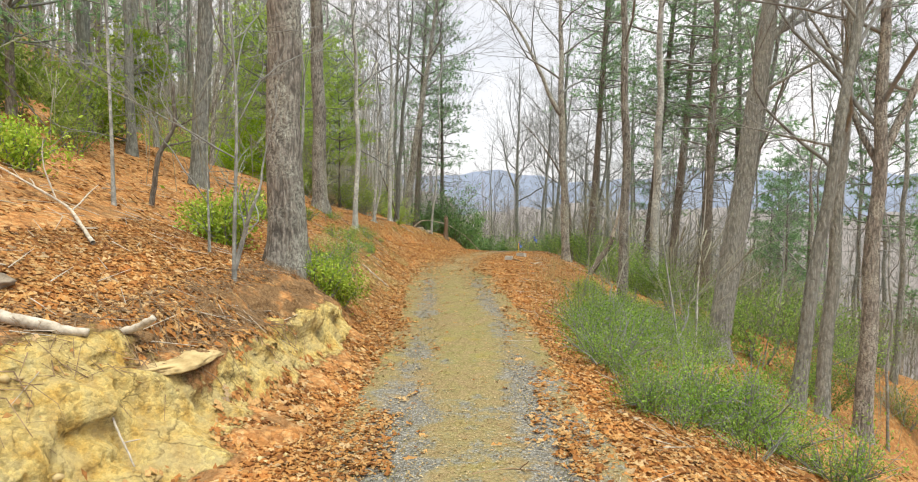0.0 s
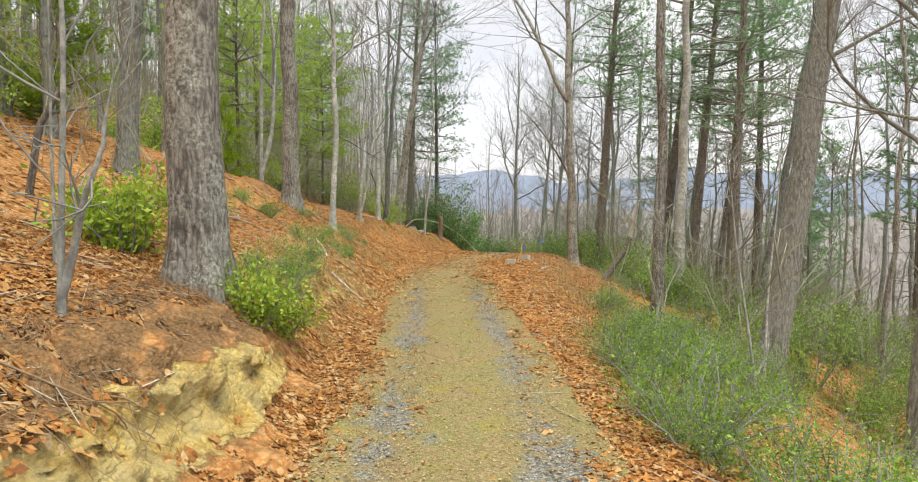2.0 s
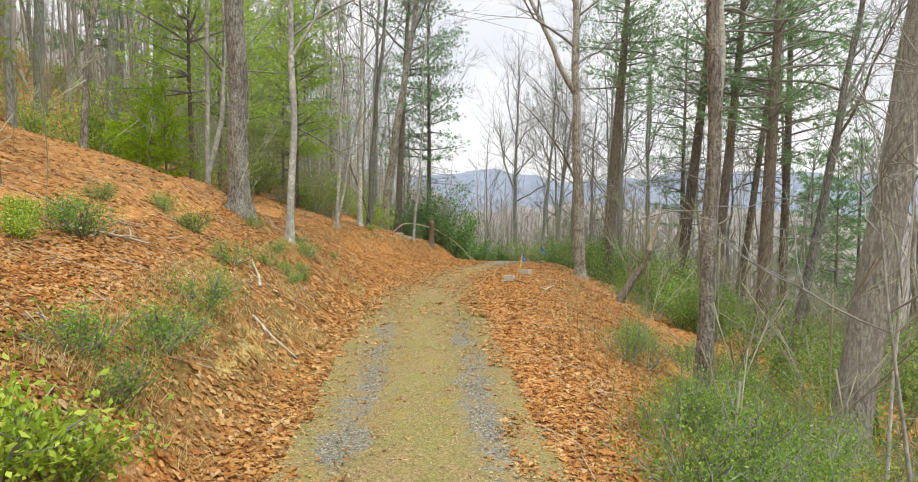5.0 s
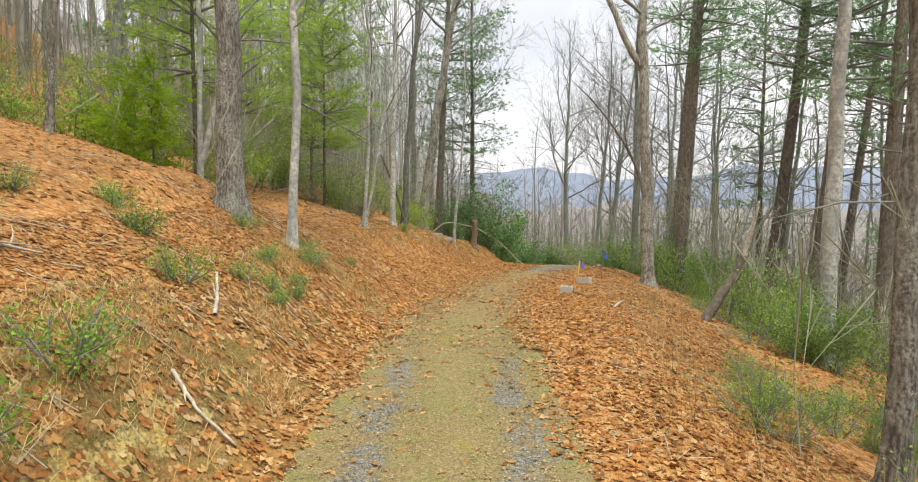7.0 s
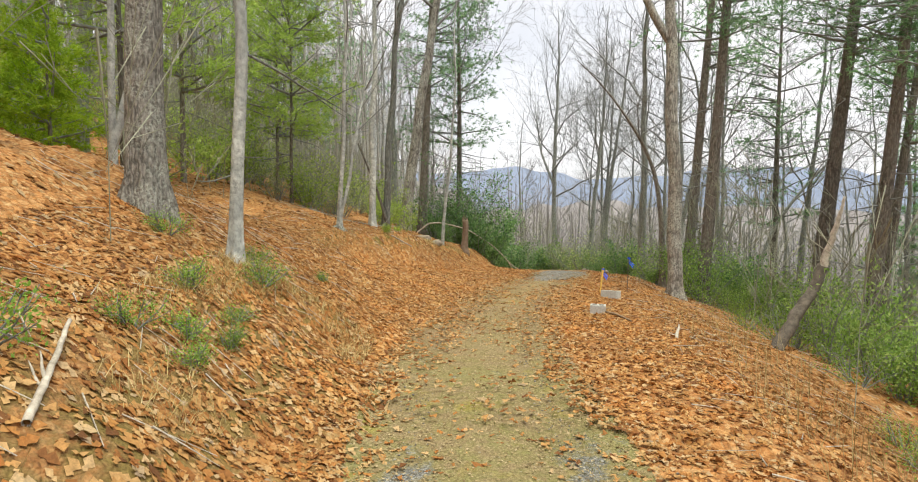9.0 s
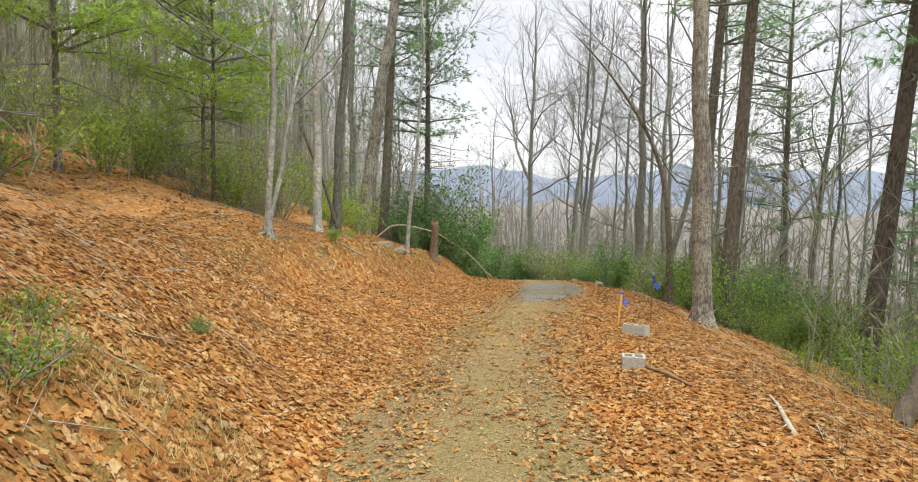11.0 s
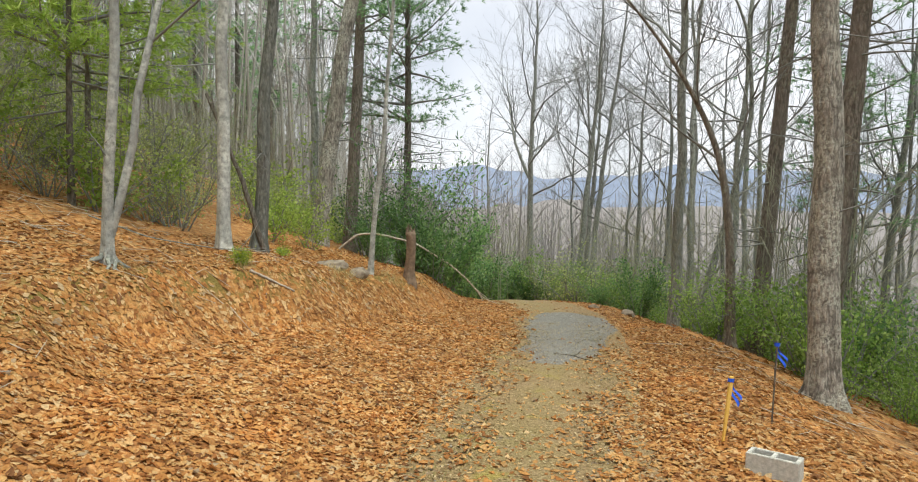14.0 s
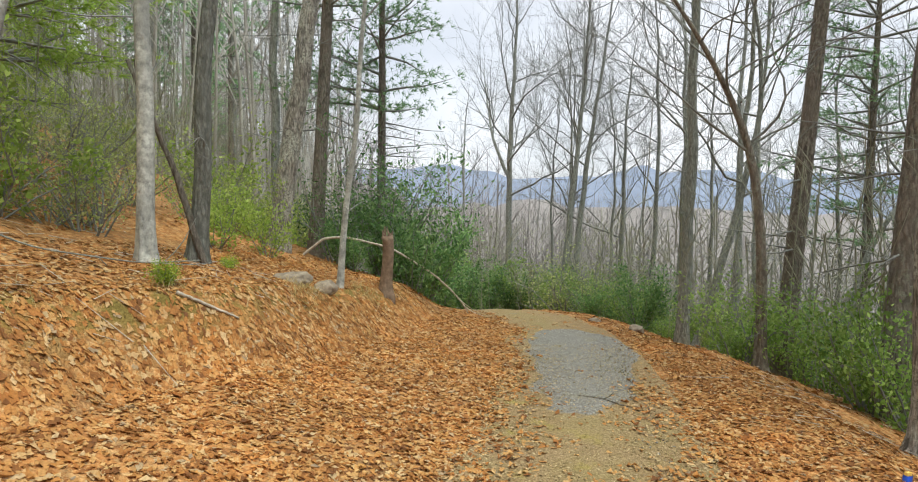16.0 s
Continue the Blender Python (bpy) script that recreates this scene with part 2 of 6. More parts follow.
def track_material():
    m, n, l, p = nodes_of("gravel_and_moss_track")
    co = n.new("ShaderNodeTexCoord").outputs["Object"]
    rut = n.new("ShaderNodeAttribute")
    rut.attribute_name = "rut"
    big = tex(n, l, "Noise", co, Scale=0.8, Detail=6.0, Roughness=0.65).outputs["Fac"]
    mid = tex(n, l, "Noise", co, Scale=4.0, Detail=8.0, Roughness=0.75).outputs["Fac"]
    fine = tex(n, l, "Noise", co, Scale=40.0, Detail=8.0, Roughness=0.8).outputs["Fac"]
    st = tex(n, l, "Voronoi", co, Scale=62.0, Randomness=1.0)
    sep = n.new("ShaderNodeSeparateColor")
    l.new(st.outputs["Color"], sep.inputs[0])
    stones = ramp(n, l, sep.outputs[0], [(0.0, (0.14, 0.137, 0.132)), (0.5, (0.24, 0.237, 0.23)), (0.85, (0.34, 0.337, 0.33)), (1.0, (0.50, 0.49, 0.475))])
    stones = mixc(n, l, 1.0, stones, ramp(n, l, st.outputs["Distance"], [(0.35, grey(1)), (0.75, grey(0.55))]), 'MULTIPLY')
    dirt = ramp(n, l, fine, [(0.32, (0.12, 0.088, 0.050)), (0.5, (0.27, 0.20, 0.108)), (0.66, (0.46, 0.355, 0.21))])
    green = ramp(n, l, fine, [(0.32, (0.095, 0.105, 0.025)), (0.5, (0.22, 0.215, 0.07)), (0.66, (0.37, 0.335, 0.15))])
    col = mixc(n, l, ramp(n, l, mathn(n, l, 'ADD', mathn(n, l, 'MULTIPLY', mid, 0.6), mathn(n, l, 'MULTIPLY', big, 0.4)), [(0.43, grey(0.05)), (0.58, grey(0.85))]), dirt, green)
    # single stones and chips over everything
    chip = tex(n, l, "Voronoi", co, Scale=26.0, Randomness=1.0)
    cs = n.new("ShaderNodeSeparateColor")
    l.new(chip.outputs["Color"], cs.inputs[0])
    cm = mathn(n, l, 'MULTIPLY', mathn(n, l, 'GREATER_THAN', cs.outputs[0], 0.86), mathn(n, l, 'LESS_THAN', chip.outputs["Distance"], 0.30))
    col = mixc(n, l, mathn(n, l, 'MULTIPLY', cm, 0.5), col, ramp(n, l, cs.outputs[1], [(0.0, (0.40, 0.27, 0.13)), (0.5, (0.40, 0.33, 0.21)), (1.0, (0.42, 0.40, 0.35))]))
    wn_ = n.new("ShaderNodeAttribute")
    wn_.attribute_name = "worn"
    earth = ramp(n, l, fine, [(0.32, (0.13, 0.082, 0.045)), (0.5, (0.275, 0.175, 0.098)), (0.66, (0.45, 0.315, 0.19))])
    col = mixc(n, l, mathn(n, l, 'MULTIPLY', wn_.outputs["Fac"], ramp(n, l, mid, [(0.40, grey(0.35)), (0.58, grey(0.9))])), col, earth)
    wild = mathn(n, l, 'SUBTRACT', mathn(n, l, 'ADD', mathn(n, l, 'MULTIPLY', big, 0.5), mathn(n, l, 'MULTIPLY', mid, 0.5)), 0.5)
    gf = mathn(n, l, 'ADD', rut.outputs["Fac"], mathn(n, l, 'MULTIPLY', wild, 3.8))
    col = mixc(n, l, ramp(n, l, gf, [(0.36, grey(0)), (0.62, grey(0.9))]), col, stones)
    moss = ramp(n, l, tex(n, l, "Noise", co, Scale=1.7, Detail=6.0, Roughness=0.6).outputs["Fac"], [(0.58, grey(0)), (0.68, grey(0.6))])
    moss = mathn(n, l, 'MULTIPLY', moss, ramp(n, l, rut.outputs["Fac"], [(0.1, grey(1)), (0.6, grey(0.25))]))
    col = mixc(n, l, moss, col, ramp(n, l, fine, [(0.35, (0.22, 0.19, 0.03)), (0.65, (0.40, 0.33, 0.075))]))
    l.new(col, p.inputs["Base Color"])
    p.inputs["Roughness"].default_value = 0.9
    p.inputs["Specular IOR Level"].default_value = 0.2
    bump(n, l, mathn(n, l, 'SUBTRACT', fine, mathn(n, l, 'MULTIPLY', st.outputs["Distance"], 0.8)), p, 0.7, 0.02)
    return m


def plain(name, a, b, scale=12.0, rough=0.8, metal=0.0, strength=0.4):
    m, n, l, p = nodes_of(name)
    co = n.new("ShaderNodeTexCoord").outputs["Object"]
    f = tex(n, l, "Noise", co, Scale=scale, Detail=7.0, Roughness=0.68).outputs["Fac"]
    l.new(ramp(n, l, f, [(0.32, a), (0.68, b)]), p.inputs["Base Color"])
    p.inputs["Roughness"].default_value, p.inputs["Metallic"].default_value = rough, metal
    bump(n, l, f, p, strength, 0.01)
    return m


# Far ridge: blue haze is painted into the colour, plus a faint glow.
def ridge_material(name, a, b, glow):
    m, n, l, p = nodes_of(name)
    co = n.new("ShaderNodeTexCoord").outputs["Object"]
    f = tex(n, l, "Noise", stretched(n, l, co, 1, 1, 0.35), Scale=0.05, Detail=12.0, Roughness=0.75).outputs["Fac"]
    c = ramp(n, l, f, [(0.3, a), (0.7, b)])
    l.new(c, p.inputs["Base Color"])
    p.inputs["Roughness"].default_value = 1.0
    # the ridge is no lamp: this emission lifts its colour like haze
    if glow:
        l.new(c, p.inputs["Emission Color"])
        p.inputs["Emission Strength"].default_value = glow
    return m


M_GROUND = ground_material()
M_TRACK = track_material()
M_BARK = bark("grey_brown_bark", (0.135, 0.142, 0.13), (0.285, 0.298, 0.28), (0.46, 0.478, 0.455))
M_BARK_OAK = bark("plated_oak_bark", (0.105, 0.099, 0.09), (0.30, 0.278, 0.252), (0.55, 0.53, 0.49), lichen=(0.56, 0.58, 0.52), lichen_amount=0.6, furrow=0.9, plates=(30, 30, 6.5), fleck=26.0, even=0.25)
M_BARK_PINE = bark("dark_pine_bark", (0.10, 0.088, 0.076), (0.22, 0.195, 0.17), (0.36, 0.32, 0.28), lichen=(0.33, 0.36, 0.29), lichen_amount=0.3)
M_BARK_PALE = bark("pale_smooth_bark", (0.15, 0.153, 0.146), (0.325, 0.336, 0.325), (0.49, 0.502, 0.488), lichen=(0.68, 0.70, 0.665), lichen_amount=0.7, furrow=0.6, ring=True)
M_TWIG = plain("twig_bark", (0.145, 0.15, 0.147), (0.30, 0.312, 0.305), 6.0, 0.95)
M_DEADWOOD = plain("weathered_dead_wood", (0.27, 0.235, 0.19), (0.64, 0.58, 0.50), 14.0, 0.9)
M_NEEDLE = foliage("pine_needles", [(0.0, (0.12, 0.25, 0.11)), (0.6, (0.25, 0.44, 0.21)), (1.0, (0.40, 0.58, 0.30))], 0.62)
M_YOUNGPINE = foliage("young_pine_needles", [(0.0, (0.28, 0.42, 0.07)), (0.6, (0.43, 0.60, 0.13)), (1.0, (0.55, 0.67, 0.21))], 0.72)
M_FUZZ = foliage("bright_young_needles", [(0.0, (0.17, 0.30, 0.015)), (0.6, (0.31, 0.47, 0.03)), (1.0, (0.45, 0.58, 0.06))], 0.6)
M_UNDER = foliage("pale_understory_leaves", [(0.0, (0.14, 0.25, 0.05)), (0.55, (0.28, 0.43, 0.11)), (1.0, (0.44, 0.56, 0.19))], 0.7)
M_SHRUB = foliage("thicket_leaves", [(0.0, (0.12, 0.235, 0.03)), (0.55, (0.24, 0.41, 0.062)), (1.0, (0.40, 0.54, 0.13))], 0.5)
M_OLIVE = foliage("understory_leaves", [(0.0, (0.21, 0.32, 0.06)), (0.6, (0.38, 0.52, 0.12)), (1.0, (0.52, 0.62, 0.20))], 0.72)
M_RHODO = foliage("rhododendron_leaves", [(0.0, (0.075, 0.17, 0.06)), (0.6, (0.16, 0.30, 0.10)), (1.0, (0.29, 0.43, 0.17))], 0.5, 0.42)
M_LIME = foliage("yellow_green_leaves", [(0.0, (0.17, 0.29, 0.025)), (0.6, (0.34, 0.47, 0.05)), (1.0, (0.48, 0.56, 0.10))])
M_DRYLEAF = foliage("dry_oak_leaves", [(0.0, (0.20, 0.085, 0.030)), (0.18, (0.39, 0.162, 0.045)), (0.40, (0.51, 0.235, 0.066)),
                                      (0.66, (0.59, 0.325, 0.115)), (0.82, (0.65, 0.405, 0.17)), (0.95, (0.69, 0.49, 0.265)), (1.0, (0.38, 0.28, 0.18))], 0.25, 0.75,
                     [(0.30, (1.12, 0.98, 0.85)), (0.45, (1.0, 1.0, 1.0)), (0.55, (0.86, 0.86, 0.90)), (0.70, (1.06, 1.09, 1.08))])
M_DRYGRASS = foliage("dry_grass", [(0.0, (0.24, 0.17, 0.06)), (0.6, (0.46, 0.36, 0.16)), (1.0, (0.58, 0.50, 0.28))], 0.2, 0.8)
M_SHORTGRASS = foliage("short_track_grass", [(0.0, (0.12, 0.14, 0.03)), (0.5, (0.27, 0.26, 0.075)), (1.0, (0.47, 0.39, 0.17))], 0.2, 0.8)
M_SCRAP = foliage("torn_leaf_scraps", [(0.0, (0.18, 0.125, 0.06)), (0.5, (0.33, 0.25, 0.13)), (1.0, (0.46, 0.37, 0.22))], 0.15, 0.8)
M_PEBBLE = foliage("pebbles", [(0.0, (0.15, 0.14, 0.125)), (0.6, (0.26, 0.245, 0.22)), (1.0, (0.42, 0.40, 0.37))], 0.0, 0.85)
M_CONCRETE = plain("weathered_concrete", (0.34, 0.34, 0.32), (0.62, 0.61, 0.58), 30.0, 0.9)
M_STAKE = plain("raw_stake_wood", (0.66, 0.38, 0.06), (0.84, 0.56, 0.14), 9.0, 0.75)
M_RIBBON = plain("blue_flagging_tape", (0.015, 0.07, 0.62), (0.03, 0.13, 0.85), 6.0, 0.35, 0.0, 0.1)
M_SNAG = plain("dark_weathered_wood", (0.065, 0.055, 0.045), (0.20, 0.17, 0.14), 11.0, 0.95, 0.0, 0.8)
M_REDWOOD = plain("rotten_red_wood", (0.11, 0.078, 0.056), (0.31, 0.222, 0.16), 9.0, 0.95, 0.0, 0.8)
M_ROCK = plain("grey_rock", (0.12, 0.095, 0.07), (0.36, 0.30, 0.235), 7.0, 0.9)
M_SOILROOT = plain("brown_roots", (0.13, 0.085, 0.05), (0.36, 0.25, 0.15), 9.0, 0.95)
M_HAZEBRUSH = foliage("hillside_brush_leaves", [(0.0, (0.22, 0.27, 0.10)), (0.6, (0.39, 0.46, 0.18)), (1.0, (0.52, 0.56, 0.28))], 0.72)
M_CLAYROCK = plain("clay_rock", (0.30, 0.21, 0.085), (0.58, 0.46, 0.25), 7.0, 0.92, 0.0, 0.7)
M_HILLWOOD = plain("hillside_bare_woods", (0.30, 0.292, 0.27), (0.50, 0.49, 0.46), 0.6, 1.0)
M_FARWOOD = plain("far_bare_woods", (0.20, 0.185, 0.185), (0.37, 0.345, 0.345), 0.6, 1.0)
M_BRUSH = plain("bare_brush_twigs", (0.20, 0.205, 0.155), (0.39, 0.40, 0.31), 1.5, 1.0)
# blue-grey tones and emission stand in for haze in the air
M_RIDGE = ridge_material("far_ridge_painted_haze", (0.125, 0.155, 0.225), (0.185, 0.22, 0.30), 0.28)

# ---------------- plan of the land ----------------
TRACK_X = ((-60, 0.08), (8, 0.10), (11, 0.08), (14, -0.06), (17, -0.17), (20, -0.34), (22.5, -0.16), (25, 0.27), (28, 1.0), (30.7, 1.8), (33, 2.35), (36, 2.75), (40, 2.9), (45, 2.6), (52, 1.2), (60, -1.5))
TRACK_Z = ((-60, 0), (23, 0), (29, -0.10), (33, -0.30), (37, -0.56), (40.5, -0.92), (44, -1.4), (50, -2.6), (60, -5.0), (120, -20), (300, -24))
FOOT_X = ((-20, -3.2), (2, -2.6), (4, -2.0), (5, -1.6), (6, -1.32), (7, -1.2), (8.2, -1.22), (9, -1.35), (10, -1.4), (14, -1.32), (18, -1.4), (22, -1.7), (25, -2.3), (27.5, -3.0), (29, -2.8), (30, -2.1), (31, -1.6), (32.5, -1.2), (34, -0.7), (38, 0.6), (42, 1.0), (50, -0.5), (60, -4))
BANK_H = ((0, 0.80), (5, 0.86), (6.5, 0.92), (8, 0.93), (10, 0.80), (12, 0.85), (14, 0.95), (16, 0.90), (18, 0.80), (20, 0.90), (23, 0.66), (26, 0.45), (28, 0.78), (29, 0.86), (31, 0.98), (33, 1.02), (36, 0.8), (45, 0.5))
BANK_W = ((0, 1.35), (4, 1.3), (5, 1.1), (8, 1.05), (9.3, 0.9), (11, 1.3), (14, 1.6), (18, 1.7), (22, 1.6), (26, 1.35), (28, 1.15), (31, 1.15), (40, 1.2))
SLOPE_A = ((0, 0.36), (10, 0.34), (15, 0.42), (18, 0.55), (21, 0.60), (25, 0.45), (28, 0.27), (31, 0.24), (36, 0.26), (45, 0.35))
SLOPE_B = ((0, 0.45), (12, 0.44), (20, 0.30), (28, 0.27), (40, 0.26), (80, 0.3))
EDGE_X = ((-20, 1.7), (10, 1.65), (14, 1.85), (18, 2.25), (22, 3.2), (28, 3.9), (34, 4.7), (40, 5.0), (50, 5.0), (60, 4))
FALL = ((0, 0.25), (15, 0.26), (22, 0.32), (34, 0.36), (45, 0.42))


def key(y, table):
    return np.interp(y, [k[0] for k in table], [k[1] for k in table])


def smooth(t):
    t = np.clip(t, 0, 1)
    return t * t * (3 - 2 * t)


def vnoise(x, y, seed=0):
    """Smooth value noise in -1..1 over arrays."""
    xi, yi = np.floor(x), np.floor(y)
    fx, fy = smooth(x - xi), smooth(y - yi)

    def h(a, b):
        v = np.sin(a * 127.1 + b * 311.7 + seed * 74.7) * 43758.5453
        return (v - np.floor(v)) * 2 - 1
    return (h(xi, yi) * (1 - fx) + h(xi + 1, yi) * fx) * (1 - fy) + (h(xi, yi + 1) * (1 - fx) + h(xi + 1, yi + 1) * fx) * fy


def land(x, y):
    """Height of the ground, and how much of it is cut bank (0..1)."""
    x, y = np.asarray(x, float), np.asarray(y, float)
    foot = key(y, FOOT_X) + (0.14 + 0.10 * smooth((9 - y) / 2)) * vnoise(x * 0.2, y * 0.9, 3)
    h, w = key(y, BANK_H), key(y, BANK_W)
    d = foot - x
    rough_edge = 0.10 * vnoise(x * 1.3, y * 2.1, 5)
    cut = smooth((d + rough_edge) / w)
    # a leafy foot and a steep clay face above it near the start
    fr = (d + rough_edge) / w
    faced = 0.17 * np.clip(fr / 0.34, 0, 1) + 0.52 * smooth((fr - 0.32) / 0.34) + 0.31 * np.clip((fr - 0.6) / 0.48, 0, 1)
    k = smooth((9.6 - y) / 1.0) * smooth((y - 4.1) / 0.6)
    cut = cut * (1 - k) + faced * k
    up = np.clip(d - w * 0.8, 0, None)
    rise = key(y, SLOPE_A) * np.minimum(up, 3) + key(y, SLOPE_B) * np.clip(up - 3, 0, 7) + 0.52 * np.clip(up - 10, 0, 90)
    side = key(y, TRACK_X) - 1.1
    verge = key(y, ((20, 0.05), (24, 0.25), (26, 0.5), (28.5, 0.55), (31, 0.3), (34, 0.1))) * np.clip((side - x) / (side - foot), 0, 1) ** 1.3
    e = x - key(y, EDGE_X) - 0.25 * vnoise(x * 0.2, y * 0.35, 8)
    drop = key(y, FALL) * (np.sqrt(e * e + 0.16) + e) / 2
    steeper = np.clip(e, 0, 12)
    drop = drop + 0.027 * (1 - smooth((y - 16) / 7)) * steeper * (2 * np.clip(e, 0, None) - steeper)
    drop = np.minimum(drop, 22)
    z = key(y, TRACK_Z) * (1 - 0.95 * smooth((-x - 1.5) / 9)) + h * cut + rise + verge - drop
    near = smooth((np.abs(x - key(y, TRACK_X)) - 1.1) / 1.2)
    z = z + near * (0.05 * vnoise(x * 0.9, y * 0.9, 11) + 0.025 * vnoise(x * 3.1, y * 3.1, 12))
    z = z + smooth((np.abs(x) - 8) / 20) * 0.7 * vnoise(x * 0.09, y * 0.09, 14)
    r = np.hypot(x, y)
    z = z + smooth((r - 130) / 260) * 38 * (1 + 0.35 * vnoise(x * 0.011, y * 0.011, 21) + 0.15 * vnoise(x * 0.04, y * 0.04, 22)) * smooth((x + 60) / 140)
    steep = np.clip(cut * (1 - cut) * 4, 0, 1)
    return z, steep, d, w


def gravel_patch(x, y):
    """The bare grey gravel patch at the bend, 0..1, with a wandering edge."""
    u = (x - key(y, TRACK_X) - 0.12) / 0.74 + 0.30 * vnoise(x * 1.1, y * 0.8, 91) + 0.15 * vnoise(x * 4, y * 3, 92)
    v = (y - 33.6) / 3.0 + 0.22 * vnoise(x * 1.3, y * 0.7, 93)
    return 1 - smooth((np.sqrt(np.abs(u) ** 3 + np.abs(v) ** 3) - 0.72) / 0.5)


def gz(x, y):
    return float(land(x, y)[0])


# ---------------- mesh tools ----------------


class Soup:
    """Collects vertices and faces, then becomes one mesh."""

    def __init__(self):
        self.v, self.q, self.t, self.n = [], [], [], 0

    def add(self, verts, quads=None, tris=None):
        verts = np.asarray(verts, float).reshape(-1, 3)
        if quads is not None and len(quads):
            self.q.append(np.asarray(quads, np.int64).reshape(-1, 4) + self.n)
        if tris is not None and len(tris):
            self.t.append(np.asarray(tris, np.int64).reshape(-1, 3) + self.n)
        self.v.append(verts)
        self.n += len(verts)

    def tube(self, path, radii, sides=6, cap=True, ridges=0.0, seed=0):
        path, radii = np.asarray(path, float), np.asarray(radii, float)
        k = len(path)
        tan = np.gradient(path, axis=0)
        tan /= np.linalg.norm(tan, axis=1)[:, None] + 1e-9
        whole = path[-1] - path[0]
        ref = np.array((1.0, 0, 0)) if abs(whole[2]) > 0.75 * np.linalg.norm(whole) else np.array((0, 0, 1.0))
        u = np.cross(tan, ref)
        u /= np.linalg.norm(u, axis=1)[:, None] + 1e-9
        w = np.cross(tan, u)
        a = np.arange(sides) * 2 * np.pi / sides
        rr = np.repeat(radii[:, None], sides, 1)
        if ridges:
            hh = np.cumsum(np.r_[0, np.linalg.norm(np.diff(path, axis=0), axis=1)])
            A, Hh = np.meshgrid(a, hh)
            rr = rr * (1 + ridges * (vnoise(np.cos(A) * 3.2 + 9, np.sin(A) * 3.2 + Hh * 0.9, seed) + 0.7 * vnoise(np.cos(A) * 8 + 3, np.sin(A) * 8 + Hh * 2.6, seed + 1)))
            low = np.exp(-np.clip(Hh - 0.3, 0, None) / 0.35)
            rr = rr * (1 + 0.22 * low * np.sin(A * 5 + seed))
        ring = path[:, None, :] + rr[:, :, None] * (np.cos(a)[None, :, None] * u[:, None, :] + np.sin(a)[None, :, None] * w[:, None, :])
        i = np.arange(k - 1)[:, None] * sides
        j = np.arange(sides)[None, :]
        jn = (j + 1) % sides
        quads = np.stack([i + j, i + jn, i + sides + jn, i + sides + j], -1).reshape(-1, 4)
        tris = []
        if cap and radii[-1] > 0.004:
            b = (k - 1) * sides
            tris = [(b, b + s, b + s + 1) for s in range(1, sides - 1)]
        self.add(ring.reshape(-1, 3), quads, tris)

    def rods(self, p, q, r0, r1):
        """Many straight three-sided twigs at once."""
        p, q = np.asarray(p, float), np.asarray(q, float)
        n = len(p)
        r0, r1 = np.broadcast_to(np.asarray(r0, float), n), np.broadcast_to(np.asarray(r1, float), n)
        d = q - p
        d = d / (np.linalg.norm(d, axis=1)[:, None] + 1e-9)
        ref = np.where(np.abs(d[:, 2:3]) > 0.8, np.array((1.0, 0, 0)), np.array((0, 0, 1.0)))
        u = np.cross(d, ref)
        u /= np.linalg.norm(u, axis=1)[:, None] + 1e-9
        w = np.cross(d, u)
        a = np.arange(3) * 2 * np.pi / 3
        o = np.cos(a)[None, :, None] * u[:, None, :] + np.sin(a)[None, :, None] * w[:, None, :]
        v = np.concatenate([p[:, None] + o * r0[:, None, None], q[:, None] + o * r1[:, None, None]], 1)
        i = np.arange(n)[:, None] * 6
        self.add(v.reshape(-1, 3), np.concatenate([i + (0, 1, 4, 3), i + (1, 2, 5, 4), i + (2, 0, 3, 5)]))

    def mesh(self, name, material, flat=False):
        me = bpy.data.meshes.new(name)
        v = np.concatenate(self.v) if self.v else np.zeros((0, 3))
        q = np.concatenate(self.q) if self.q else np.zeros((0, 4), np.int64)
        t = np.concatenate(self.t) if self.t else np.zeros((0, 3), np.int64)
        me.vertices.add(len(v))
        me.vertices.foreach_set("co", v.astype(np.float32).ravel())
        loops = np.concatenate([q.ravel(), t.ravel()]).astype(np.int32)
        me.loops.add(len(loops))
        me.loops.foreach_set("vertex_index", loops)
        sizes = np.concatenate([np.full(len(q), 4), np.full(len(t), 3)])
        starts = np.concatenate([[0], np.cumsum(sizes)[:-1]]).astype(np.int32)
        me.polygons.add(len(sizes))
        me.polygons.foreach_set("loop_start", starts)
        if not flat:
            me.polygons.foreach_set("use_smooth", np.ones(len(sizes), bool))
        me.materials.append(material)
        me.update(calc_edges=True)
        return me


def part(name, soup, material, parent, label="", flat=False):
    ob = new(name, soup.mesh(name, material, flat))
    ob.parent = parent
    return tagged(ob, label)


def thing(name, x, y, z, label, category, group="", kind="", yaw=0.0):
    ob = new(name)
    ob.empty_display_size = 0.2
    ob.matrix_basis = pose(x, y, z, 0, 0, yaw)
    return tagged(ob, label, category, group, kind)


